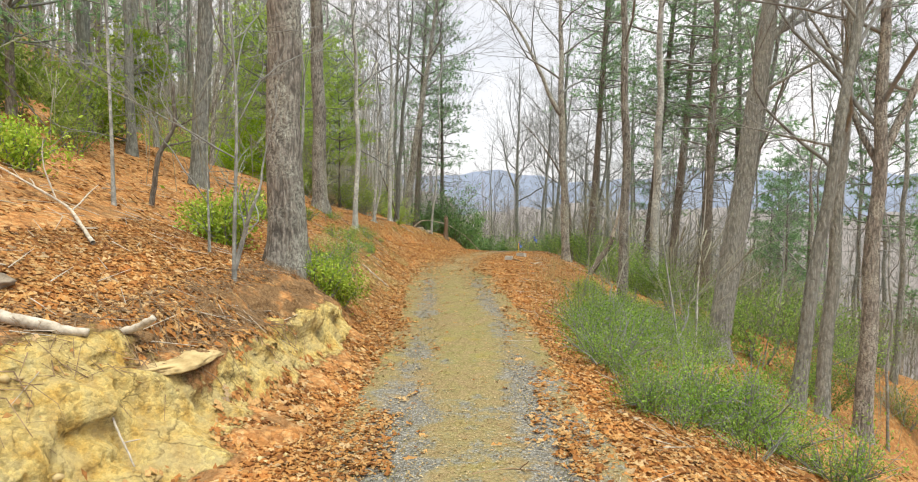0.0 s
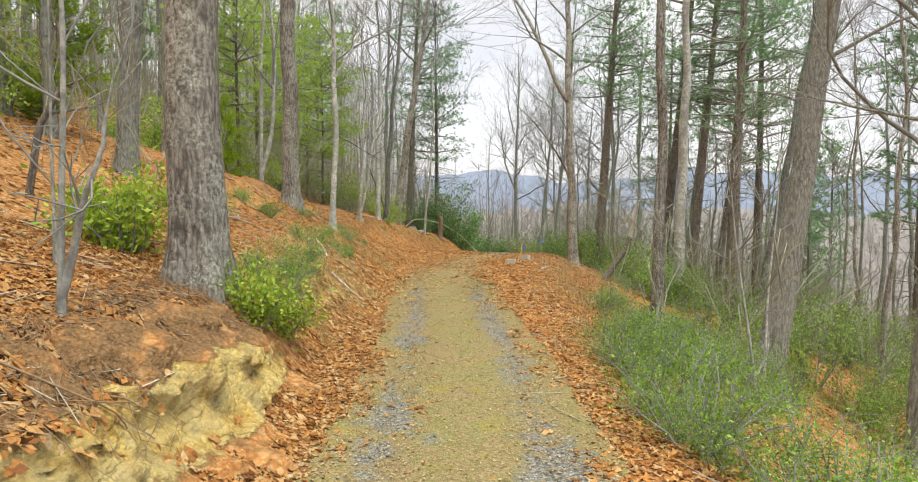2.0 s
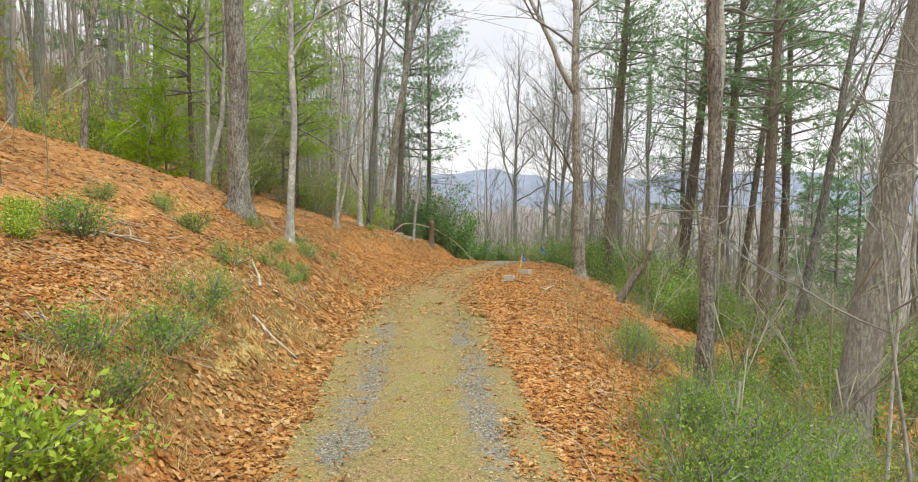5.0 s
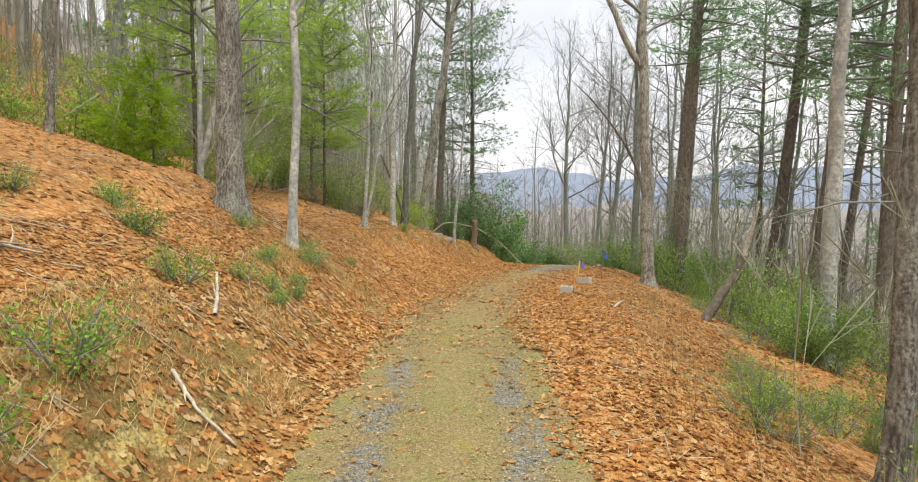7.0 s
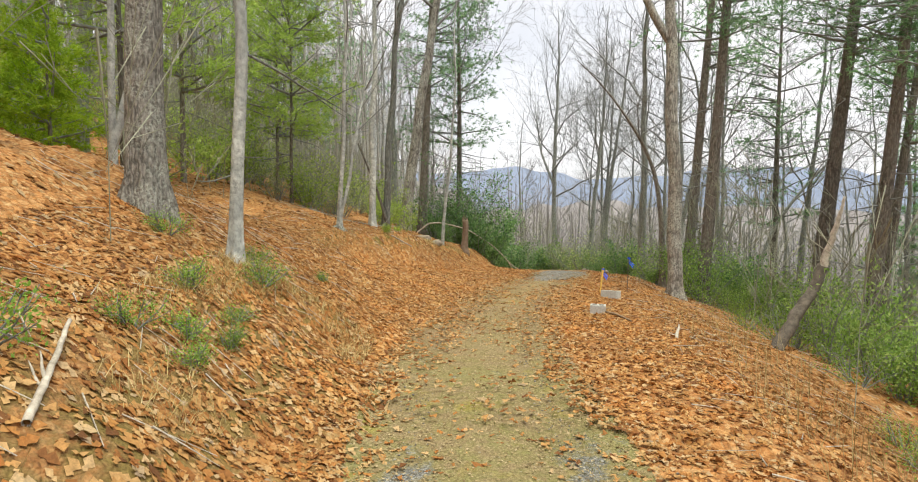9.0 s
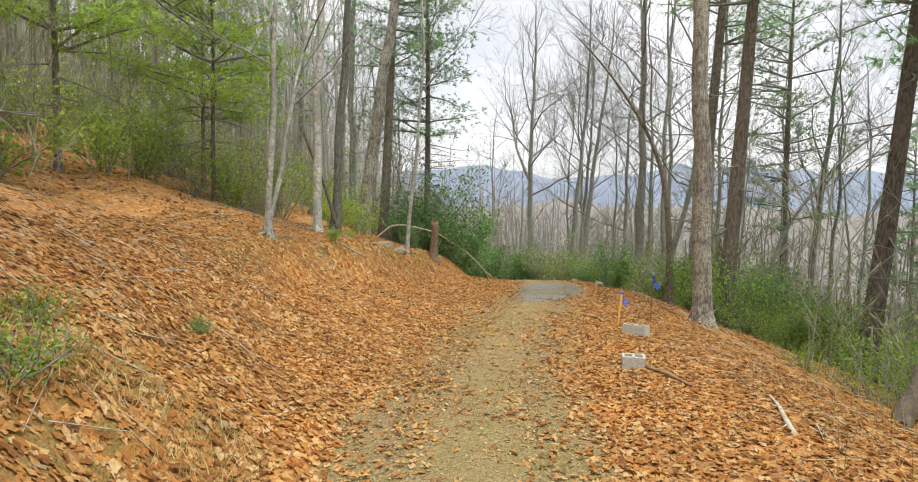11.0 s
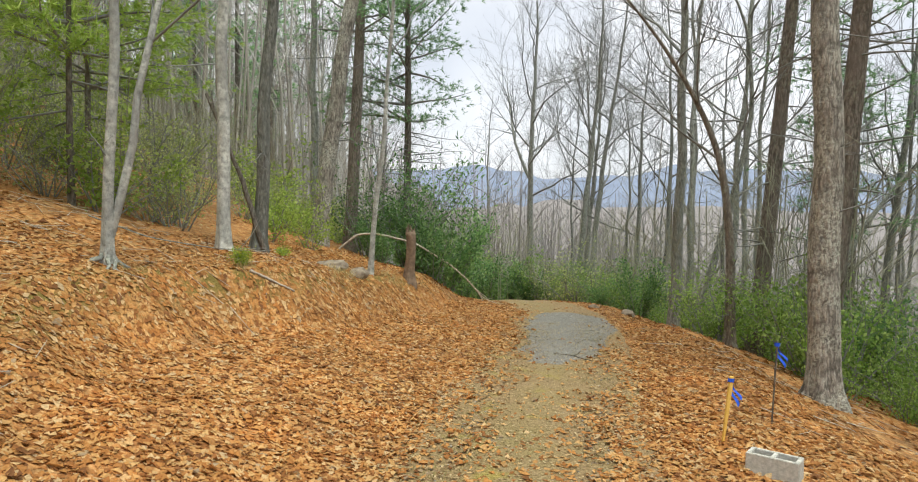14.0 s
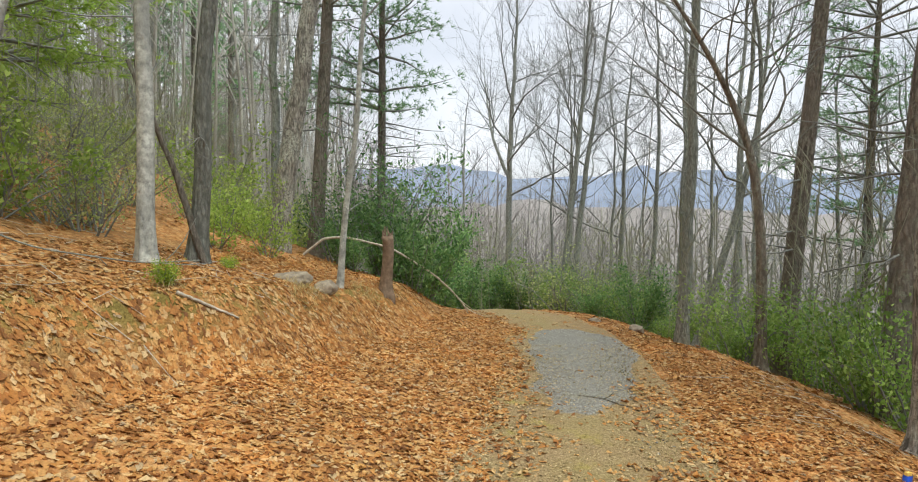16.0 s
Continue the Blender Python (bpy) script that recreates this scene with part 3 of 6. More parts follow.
# ---------------- the ground, the track, the far ridge ----------------


def spread(lo, hi, step, far_lo, far_hi, grow=1.18):
    mid = list(np.arange(lo, hi + step / 2, step))
    out, s, p = [], step, lo
    while p > far_lo:
        s *= grow
        p -= s
        out.append(p)
    right, s, p = [], step, hi
    while p < far_hi:
        s *= grow
        p += s
        right.append(p)
    return np.array(out[::-1] + mid + right)


def build_ground():
    xs, ys = spread(-6.5, 6.0, 0.075, -1600, 1600), spread(1.5, 38, 0.10, -1600, 1600)
    # finer cells over the clay cut
    xs = np.unique(np.concatenate([xs, np.arange(-3.1, -1.4, 0.04)]))
    ys = np.unique(np.concatenate([ys, np.arange(3.6, 9.4, 0.05)]))
    X, Y = np.meshgrid(xs, ys)
    Z, steep, d, w = land(X, Y)
    in_track = 1 - smooth((np.abs(X - key(Y, TRACK_X)) - 0.9) / 0.35)
    z0, u = key(Y, TRACK_Z), np.abs(X - key(Y, TRACK_X))
    Z = np.where(Y < 60, z0 + (Z - z0) * smooth((u - 0.95) / 0.4), Z) - 0.06 * in_track * smooth((58 - Y) / 4)
    # the cut: broken face that overhangs a little below the sod
    f = np.clip(d / w, -1, 3)
    low = np.interp(Y, (4.3, 5.0), (-0.1, 0.18))
    face = smooth((f - low) / 0.3) * (1 - smooth((f - 0.50 - 0.14 * vnoise(Y * 2.3, X * 0.3, 39) - 0.08 * vnoise(Y * 7, X * 4, 40)) / 0.22))
    long = smooth((Y - 0.5) / 2) * (1 - smooth((Y - 8.6) / 1.3))
    clay = face * long
    clay = np.maximum(clay, face * 0.62 * smooth((Y - 11.6) / 0.8) * (1 - smooth((Y - 14.6) / 1.0)))
    apron = (1 - smooth((Y - 4.6) / 0.8)) * smooth((-1.9 - X + 0.2 * (Y - 4)) / 0.3) * (1 - smooth((f - 0.95) / 0.3)) * smooth((Y + 1) / 2)
    clay = np.maximum(clay, apron)
    lip = np.exp(-((f - 0.62) / 0.11) ** 2) * long
    X2 = X + lip * (0.07 + 0.12 * vnoise(Y * 1.4, X * 0.5, 31) + 0.10 * vnoise(Y * 3.7, X * 1.2, 35) + 0.05 * vnoise(Y * 11, X * 4, 43))
    body = smooth((f + 0.3) / 0.4) * (1 - smooth((f - 1.0) / 0.5)) * long
    X2 = X2 + body * (0.17 * vnoise(Y * 1.3, Z * 2.2, 36) + 0.10 * vnoise(Y * 3.3, Z * 5.0, 32) + 0.07 * vnoise(Y * 8.0, Z * 10.0, 33) + 0.03 * vnoise(Y * 19.0, Z * 23.0, 44))
    Z = Z - lip * 0.10 * np.clip(vnoise(Y * 1.1, X * 0.4, 45) + 0.3, 0, 1) + lip * (0.02 + 0.06 * vnoise(X * 3, Y * 3, 37) + 0.03 * vnoise(X * 9, Y * 9, 46)) + body * (0.04 * vnoise(X * 6, Y * 6, 34) + 0.03 * vnoise(X * 2.5, Y * 11, 38))
    soil = smooth((f - 0.5) / 0.2) * (1 - smooth((f - 1.35) / 0.5)) * long + 0.8 * np.exp(-((f - 0.7) / 0.5) ** 2) * smooth((Y - 9) / 1) * (1 - smooth((Y - 19) / 2))
    # soil colour under the hillside brush also stands in for shade there
    soil = np.maximum(soil, 0.5 * smooth((-4.6 - X) / 1.5) * smooth((Y - 31.2 - 0.2 * (-4.5 - X)) / 2.0))
    far = smooth((np.hypot(X, Y) - 46) / 40)
    moss = np.exp(-((f - 0.6) / 0.6) ** 2) * smooth((Y - 10) / 2) * (1 - smooth((Y - 22) / 3)) * 0.75 + np.exp(-((f - 0.85) / 0.3) ** 2) * (0.95 * smooth((Y - 25) / 2) * (1 - smooth((Y - 37) / 3)))
    n, k = X.shape
    s = Soup()
    i = (np.arange(n - 1)[:, None] * k + np.arange(k - 1)[None, :])
    s.add(np.stack([X2, Y, Z], -1).reshape(-1, 3), np.stack([i, i + 1, i + k + 1, i + k], -1).reshape(-1, 4))
    ob = new("ground", s.mesh("ground", M_GROUND))
    for nm, arr in (("clay", clay), ("moss", moss), ("soil", soil), ("far", far)):
        a = ob.data.attributes.new(nm, 'FLOAT', 'POINT')
        a.data.foreach_set("value", arr.ravel().astype(np.float32))
    tagged(ob, "forest ground covered in fallen orange-brown leaves with a yellow clay cut", "ground", kind="structure")


def build_track():
    ys = np.arange(-12, 60, 0.1)
    us = np.linspace(-1.42, 1.42, 40)
    U, Y = np.meshgrid(us, ys)
    X = key(Y, TRACK_X) + U * (1 + 0.08 * vnoise(Y * 0.8, U * 0.3, 41))
    Z = land(X, Y)[0]
    z0 = key(Y, TRACK_Z)
    rut = np.exp(-((np.abs(U) - 0.68) / 0.30) ** 2)
    Z = z0 + (Z - z0) * smooth((np.abs(U) - 0.9) / 0.4) + 0.015 - 0.03 * rut + 0.008 * vnoise(X * 4, Y * 4, 42) - 0.10 * smooth((np.abs(U) - 1.12) / 0.3)
    # fresh grey gravel, thinner and grassier between y 20 and 29
    amount = 0.36 + 0.10 * smooth((10 - Y) / 3) + 0.35 * np.exp(-((Y - 13.5) / 3.0) ** 2) - 0.42 * smooth((Y - 16.5) / 3)
    patch = gravel_patch(X, Y)
    fac = np.clip(rut * amount + 0.36 * smooth((9.0 - Y) / 3.5) + 2.0 * patch, 0, 2)
    n, k = X.shape
    s = Soup()
    i = (np.arange(n - 1)[:, None] * k + np.arange(k - 1)[None, :])
    s.add(np.stack([X, Y, Z], -1).reshape(-1, 3), np.stack([i, i + 1, i + k + 1, i + k], -1).reshape(-1, 4))
    ob = new("track", s.mesh("track", M_TRACK))
    worn = smooth((Y - 17) / 8) * (0.95 - 0.35 * np.exp(-(U / 0.4) ** 2)) * (1 - 0.5 * patch)
    for nm, arr in (("rut", fac), ("worn", worn)):
        a = ob.data.attributes.new(nm, 'FLOAT', 'POINT')
        a.data.foreach_set("value", arr.ravel().astype(np.float32))
    tagged(ob, "narrow dirt track with grey gravel ruts and a mossy middle strip", "track", kind="structure")


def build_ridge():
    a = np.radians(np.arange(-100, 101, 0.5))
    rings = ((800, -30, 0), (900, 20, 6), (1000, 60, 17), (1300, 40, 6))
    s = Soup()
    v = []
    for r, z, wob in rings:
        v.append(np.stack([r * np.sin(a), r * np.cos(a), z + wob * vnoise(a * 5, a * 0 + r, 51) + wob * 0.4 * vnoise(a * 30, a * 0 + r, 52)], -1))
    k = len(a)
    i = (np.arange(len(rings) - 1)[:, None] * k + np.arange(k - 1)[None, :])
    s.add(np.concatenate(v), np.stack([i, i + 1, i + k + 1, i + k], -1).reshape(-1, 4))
    tagged(new("backdrop", s.mesh("backdrop", M_RIDGE)), "wooded mountain ridge in the distance with blue-grey haze painted into its colour", "mountain", kind="structure")


build_ground()
build_track()
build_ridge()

# ---------------- trees ----------------


def unit(v):
    v = np.asarray(v, float)
    return v / (np.linalg.norm(v) + 1e-9)


def bough(rng, start, direction, length, r0, n, curl_up=0.25, wob=0.12):
    """A bending path that starts at start and heads along direction."""
    pts, rad = [np.array(start, float)], [r0]
    d = unit(direction)
    for i in range(1, n):
        d = unit(d + np.array((rng.normal(0, wob), rng.normal(0, wob), rng.normal(0, wob * 0.7) + curl_up / n)))
        pts.append(pts[-1] + d * length / (n - 1))
        rad.append(r0 * (1 - i / (n - 1)) ** 0.9 + 0.0035)
    return np.array(pts), np.array(rad)


def stem_path(rng, height, lean, bow, n, wob, sweep=0.0):
    h = np.linspace(-0.35, height, n)
    t = np.clip(h / height, 0, 1)
    phase = rng.uniform(0, 6.28, 2)
    x = lean[0] * h + sweep * h ** 3 + bow[0] * np.sin(t * np.pi) + wob * np.sin(t * 7 + phase[0]) * t
    y = lean[1] * h + bow[1] * np.sin(t * np.pi) + wob * np.sin(t * 6 + phase[1]) * t
    return np.stack([x, y, h], -1), t


def hardwood(seed, height, dia, lean=(0, 0), bow=(0, 0), crown=0.45, limbs=12, fork=None, sides=10, twigs=5, wob=0.2, near=False, spread_k=1.0, sweep=0.0):
    """Bare deciduous tree: trunk with limbs, and a crown of branches and twigs."""
    rng = np.random.default_rng(seed)
    trunk, crownm = Soup(), Soup()
    n = 60 if near else 20
    path, t = stem_path(rng, height, lean, bow, n, wob, sweep)
    path[:, :2] += 0.10 * wob * np.stack([np.sin(path[:, 2] * 1.9 + seed), np.cos(path[:, 2] * 1.5 + 2 * seed)], -1) * np.clip(path[:, 2:3] / 2, 0, 1.6)
    r = dia / 2 * ((1 - t) ** 0.75 * 0.92 + 0.04) * (1 + 0.55 * np.exp(-np.clip(path[:, 2] + 0.05, 0, None) / 0.22))
    trunk.tube(path, r, 26 if near else sides, ridges=0.05 if near else 0.0, seed=seed)

    def at(f):
        i = f * (n - 1)
        k = min(int(i), n - 2)
        return path[k] + (path[k + 1] - path[k]) * (i - k), r[k]
    starts = []
    if fork:
        for fh, az, el, fl, fr in fork:
            p, rr = at((fh + 0.35) / (height + 0.35))
            d = (np.cos(az) * np.cos(el), np.sin(az) * np.cos(el), np.sin(el))
            bp, br = bough(rng, p, d, fl, rr * fr, 14, 0.25, 0.085)
            trunk.tube(bp, br, max(6, sides - 3))
            starts.append((bp, br, fl))
    golden = rng.uniform(0, 6.28)
    for i in range(limbs):
        f = crown + (0.97 - crown) * (i + rng.uniform(0, 0.8)) / limbs
        p, rr = at(f)
        golden += 2.4 + rng.normal(0, 0.3)
        el = radians(rng.uniform(18, 58))
        d = (np.cos(golden) * np.cos(el), np.sin(golden) * np.cos(el), np.sin(el))
        ln = (height * (1 - f) * 0.55 + 0.9) * rng.uniform(0.7, 1.15) * spread_k
        bp, br = bough(rng, p, d, ln, min(rr * 0.42, 0.026 + 0.011 * ln), 9, 0.55, 0.21)
        crownm.tube(bp, br, 5, cap=False)
        starts.append((bp, br, ln))
    # thin dead sprigs low on the stem
    for i in range(int(height * 0.45)):
        p, rr = at(rng.uniform(0.10, crown + 0.1))
        az, el = rng.uniform(0, 6.28), radians(rng.uniform(-15, 45))
        ln = rng.uniform(0.3, 1.5)
        bp, br = bough(rng, p, (np.cos(az) * np.cos(el), np.sin(az) * np.cos(el), np.sin(el)), ln, min(rr * 0.2, 0.012), 6, 0.2, 0.22)
        crownm.tube(bp, np.maximum(br, 0.003), 3, cap=False)
        q = rng.integers(1, 5, 3)
        crownm.rods(bp[q], bp[q] + rng.normal(0, 0.22, (3, 3)) * ln + (bp[-1] - bp[0]) * 0.25, 0.005, 0.003)
    # the limbs and forks branch again
    for bp, br, ln in starts:
        m = max(4, int(ln * 1.9))
        for j in range(m):
            k = rng.integers(len(bp) // 3, len(bp) - 1)
            d = unit(unit(bp[k] - bp[k - 1]) + rng.normal(0, 0.55, 3) + (0, 0, 0.2))
            l2 = ln * rng.uniform(0.25, 0.5)
            b2, r2 = bough(rng, bp[k], d, l2, br[k] * 0.5, 4, 0.35, 0.18)
            crownm.tube(b2, np.maximum(r2, 0.005), 3, cap=False)
            kk = rng.integers(1, 4, twigs)
            d3 = b2[kk] - b2[kk - 1]
            d3 = d3 / np.linalg.norm(d3, axis=1)[:, None] + rng.normal(0, 0.55, (twigs, 3)) + (0, 0, 0.15)
            d3 /= np.linalg.norm(d3, axis=1)[:, None]
            e3 = b2[kk] + d3 * l2 * rng.uniform(0.3, 0.7, (twigs, 1))
            crownm.rods(b2[kk], e3, 0.006, 0.0035)
            # last fine sprays
            m3 = b2[kk] + (e3 - b2[kk]) * rng.uniform(0.35, 0.8, (twigs, 1))
            d4 = d3 + rng.normal(0, 0.6, (twigs, 3))
            crownm.rods(m3, m3 + d4 * l2 * 0.28, 0.0042, 0.003)
    return trunk, crownm


def tufts(soup, rng, centres, dirs, count, length, width):
    """Sprays of thin blades round every centre."""
    c = np.repeat(np.asarray(centres), count, 0)
    d = np.repeat(np.asarray(dirs), count, 0)
    m = len(c)
    a = d + rng.normal(0, 0.75, (m, 3))
    a /= np.linalg.norm(a, axis=1)[:, None]
    s = np.cross(a, rng.normal(0, 1, (m, 3)))
    s /= np.linalg.norm(s, axis=1)[:, None] + 1e-9
    ln = length * rng.uniform(0.6, 1.2, (m, 1))
    v = np.stack([c - s * width, c + s * width, c + a * ln + (0, 0, -0.02)], 1).reshape(-1, 3)
    soup.add(v, tris=np.arange(m * 3).reshape(-1, 3))


def conifer(seed, height, dia, crown=0.42, lean=(0, 0), reach=2.6, sides=10, dead=14, per=34, near=False, blade=(0.21, 0.0105), whorl=0.5):
    """Tall white pine: straight trunk, dead lower branches, flat sprays of needles."""
    rng = np.random.default_rng(seed)
    trunk, wood, green = Soup(), Soup(), Soup()
    n = 50 if near else 14
    path, t = stem_path(rng, height, lean, (0, 0), n, 0.06)
    r = dia / 2 * ((1 - t) ** 0.8 * 0.95 + 0.03) * (1 + 0.35 * np.exp(-np.clip(path[:, 2], 0, None) / 0.22))
    trunk.tube(path, r, 22 if near else sides, ridges=0.035 if near else 0.0, seed=seed)

    def at(h):
        i = (h + 0.35) / (height + 0.35) * (n - 1)
        k = min(int(i), n - 2)
        return path[k] + (path[k + 1] - path[k]) * (i - k)
    for i in range(dead):
        h = height * rng.uniform(0.12, crown + 0.05)
        az = rng.uniform(0, 6.28)
        el = radians(rng.uniform(-22, 14))
        bp, br = bough(rng, at(h), (np.cos(az) * np.cos(el), np.sin(az) * np.cos(el), np.sin(el)), rng.uniform(0.6, reach * 0.9), 0.02, 5, -0.15, 0.12)
        wood.tube(bp, np.maximum(br, 0.005), 4, cap=False)
        for q in range(3):
            k = rng.integers(1, 4)
            d3 = unit(unit(bp[k + 1] - bp[k]) + rng.normal(0, 0.5, 3))
            b3, r3 = bough(rng, bp[k], d3, 0.5, 0.006, 3, -0.1, 0.2)
            wood.tube(b3, np.maximum(r3, 0.003), 3, cap=False)
    h = height * crown
    cs, ds = [], []
    while h < height - 0.3:
        f = (h / height - crown) / (1 - crown)
        ln0 = reach * (0.75 + 0.5 * f) * (1 - f) ** 0.6 + 0.35
        for b in range(rng.integers(3, 6)):
            if rng.random() < 0.22:
                continue
            az = rng.uniform(0, 6.28)
            el = radians(rng.uniform(-8, 22) + 25 * f)
            ln = ln0 * rng.uniform(0.6, 1.2)
            bp, br = bough(rng, at(h), (np.cos(az) * np.cos(el), np.sin(az) * np.cos(el), np.sin(el)), ln, 0.012 + 0.012 * ln, 6, 0.12, 0.10)
            wood.tube(bp, np.maximum(br, 0.006), 4, cap=False)
            m = max(6, int(per * ln / reach))
            k = rng.uniform(1.6, 4.99, m)
            ki = k.astype(int)
            base = bp[ki] + (bp[np.minimum(ki + 1, 5)] - bp[ki]) * (k - ki)[:, None]
            side = rng.normal(0, 1, (m, 3)) * (0.16 * ln, 0.16 * ln, 0.05 * ln)
            cs.append(base + side)
            ds.append(np.tile(unit(bp[-1] - bp[0]), (m, 1)) + side * 0.8 + (0, 0, 0.15))
        h += whorl * rng.uniform(0.7, 1.3)
    tufts(green, rng, np.concatenate(cs), np.concatenate(ds), 11, *blade)
    return trunk, wood, green


def make_hardwood(name, x, y, label, material, group="bare woodland trees", sink=0.0, **kw):
    ob = thing(name, x, y, gz(x, y) - sink, label, "tree", group)
    trunk, crownm = hardwood(**kw)
    part("trunk", trunk, material, ob)
    part("crown", crownm, M_TWIG, ob, "bare leafless branches and twigs")
    return ob


def make_conifer(name, x, y, label, group="pine trees", material=None, needles=None, **kw):
    ob = thing(name, x, y, gz(x, y), label, "tree", group)
    trunk, wood, green = conifer(**kw)
    part("trunk", trunk, material or M_BARK_PINE, ob)
    tagged(part("branch_frame", wood, M_TWIG, ob, "thin bare dead branches"), kind="stuff")
    part("crown", green, needles or M_NEEDLE, ob, "sprays of green needles")
    return ob


# trees that stand along the left bank
make_hardwood("oak_tree", -2.62, 9.2, "massive oak with grey plated bark beside the clay bank", M_BARK_OAK, seed=1, height=22, dia=0.58, crown=0.42, limbs=14, near=True, sides=16)
make_hardwood("oak_tree", -4.72, 20.5, "tall oak with furrowed grey-brown bark on the leafy bank", M_BARK_OAK, seed=2, height=21, dia=0.50, crown=0.45, limbs=12, near=True, sides=14)
slim = make_hardwood("birch_tree", -3.52, 20.45, "slim pale grey tree on the leafy bank", M_BARK_PALE, seed=3, height=12, dia=0.185, lean=(0.015, 0), bow=(0.05, 0), crown=0.38, limbs=12, near=True,
              fork=[(4.3, 0.2, 1.0, 3.2, 0.55)])
limb, rg = Soup(), np.random.default_rng(35)
lp, lr = bough(rg, (0.09, 0.0, 2.75), (0.72, 0.25, -0.38), 1.7, 0.020, 9, -0.1, 0.07)
limb.tube(lp, lr, 6)
for k, dv in ((3, (0.7, 0.1, 0.1)), (5, (0.5, 0.2, -0.5)), (6, (0.8, 0.0, 0.25))):
    bp, br = bough(rg, lp[k], dv, 0.6, 0.008, 5, 0.1, 0.12)
    limb.tube(bp, np.maximum(br, 0.003), 4)
part("branch", limb, M_BARK, slim, "thin drooping dead branch")
rooted = make_hardwood("birch_tree", -4.05, 28.9, "pale two-stemmed slender tree with exposed roots", M_BARK_PALE, seed=4, height=11, dia=0.135, lean=(0.035, 0), crown=0.45, limbs=9, near=True,
              fork=[(0.25, 0.3, 1.49, 8, 0.7)])
flare, rg = Soup(), np.random.default_rng(33)
for az in (-2.2, -1.3, -0.5, 0.5, 1.8, 3.0):
    ln = rg.uniform(0.24, 0.42)
    q = np.array([(0.03, 0.16), (0.09, 0.07), (0.18, 0.02), (ln, -0.05)])
    wig = rg.normal(0, 0.03, 4)
    zz = [gz(-4.05 + np.cos(az) * u, 28.9 + np.sin(az) * u) - gz(-4.05, 28.9) for u, v in q]
    flare.tube([(np.cos(az) * u - np.sin(az) * k, np.sin(az) * u + np.cos(az) * k, v + h) for (u, v), k, h in zip(q, wig, zz)], (0.034, 0.03, 0.022, 0.012), 7)
part("root_flare", flare, M_BARK, rooted, "gnarled exposed grey roots")
make_hardwood("birch_tree", -3.6, 31.55, "straight pale trunk blotched with white lichen", M_BARK_PALE, seed=5, height=15, dia=0.22, lean=(0.004, 0), crown=0.45, limbs=11, near=True)
make_hardwood("maple_tree", -3.38, 32.7, "brown-grey tree leaning gently above the bank", M_BARK, seed=6, height=15, dia=0.26, lean=(0.07, 0), crown=0.42, limbs=10, near=True)
make_hardwood("oak_tree", -3.4, 38.2, "thick leaning grey oak above the track", M_BARK_OAK, seed=7, height=20, dia=0.50, lean=(0.14, 0), crown=0.42, limbs=14, sides=14)
make_conifer("pine_tree", -2.9, 40.7, "dark straight pine trunk with dead lower branches", seed=8, height=20, dia=0.42, lean=(0.05, 0), crown=0.34, dead=15, per=44)
make_hardwood("maple_sapling", -1.6, 35.0, "thin pale tree leaning over the bank", M_BARK_PALE, seed=9, height=11, dia=0.13, lean=(0.075, 0), crown=0.42, limbs=9)
make_conifer("pine_tree", -1.2, 42.7, "dark pine with drooping dead branches and blue-green top", seed=10, height=17, dia=0.32, crown=0.27, dead=30, reach=3.0, per=60)
make_hardwood("oak_tree", -12.0, 28.2, "grey oak on the hillside", M_BARK, seed=12, height=19, dia=0.42, lean=(0.03, 0), crown=0.45)
make_hardwood("oak_tree", -16.5, 31.2, "grey oak high on the hillside", M_BARK, seed=13, height=19, dia=0.45, crown=0.45)
make_hardwood("oak_tree", -6.4, 14.9, "leaning grey-barked oak on the hillside", M_BARK, seed=14, height=18, dia=0.42, lean=(0.06, 0), crown=0.45)
make_hardwood("maple_tree", -8.7, 16.2, "slim grey maple on the hillside", M_BARK, seed=15, height=16, dia=0.26, crown=0.5)
make_hardwood("maple_tree", -6.0, 21.9, "pair of slender pale stems beside a young pine", M_BARK_PALE, seed=16, height=13, dia=0.12, lean=(0.03, 0), crown=0.5, limbs=8, fork=[(0.3, 0.3, 1.4, 9, 0.8)])
make_hardwood("maple_sapling", -2.63, 7.05, "thin forked grey sapling on the clay bank", M_BARK_PALE, seed=17, height=4.6, dia=0.05, lean=(0.01, 0.02), crown=0.3, limbs=8, twigs=3, wob=0.06, fork=[(0.12, 0.4, 1.25, 1.6, 0.8)])
make_hardwood("maple_sapling", -5.3, 9.3, "thin pale sapling on the leafy slope", M_BARK_PALE, seed=18, height=7, dia=0.06, crown=0.4, limbs=8, twigs=3, wob=0.06)
make_hardwood("maple_sapling", -3.35, 8.1, "thin brown sapling among fallen leaves", M_BARK, seed=19, height=3.0, dia=0.035, crown=0.3, limbs=6, twigs=3, wob=0.05)

make_hardwood("maple_sapling", 3.97, 10.75, "thin pale sapling leaning over the green thicket", M_BARK_PALE, seed=20, height=3.6, dia=0.042, lean=(-0.15, 0), crown=0.5, limbs=5, twigs=2, wob=0.04, fork=[(0.35, 0.4, 1.0, 0.8, 0.6)])
make_hardwood("maple_sapling", 11.3, 21.3, "thin pale sapling on the lower slope", M_BARK_PALE, seed=21, height=5.0, dia=0.06, lean=(0.05, 0), crown=0.5, limbs=6, twigs=3, wob=0.06)
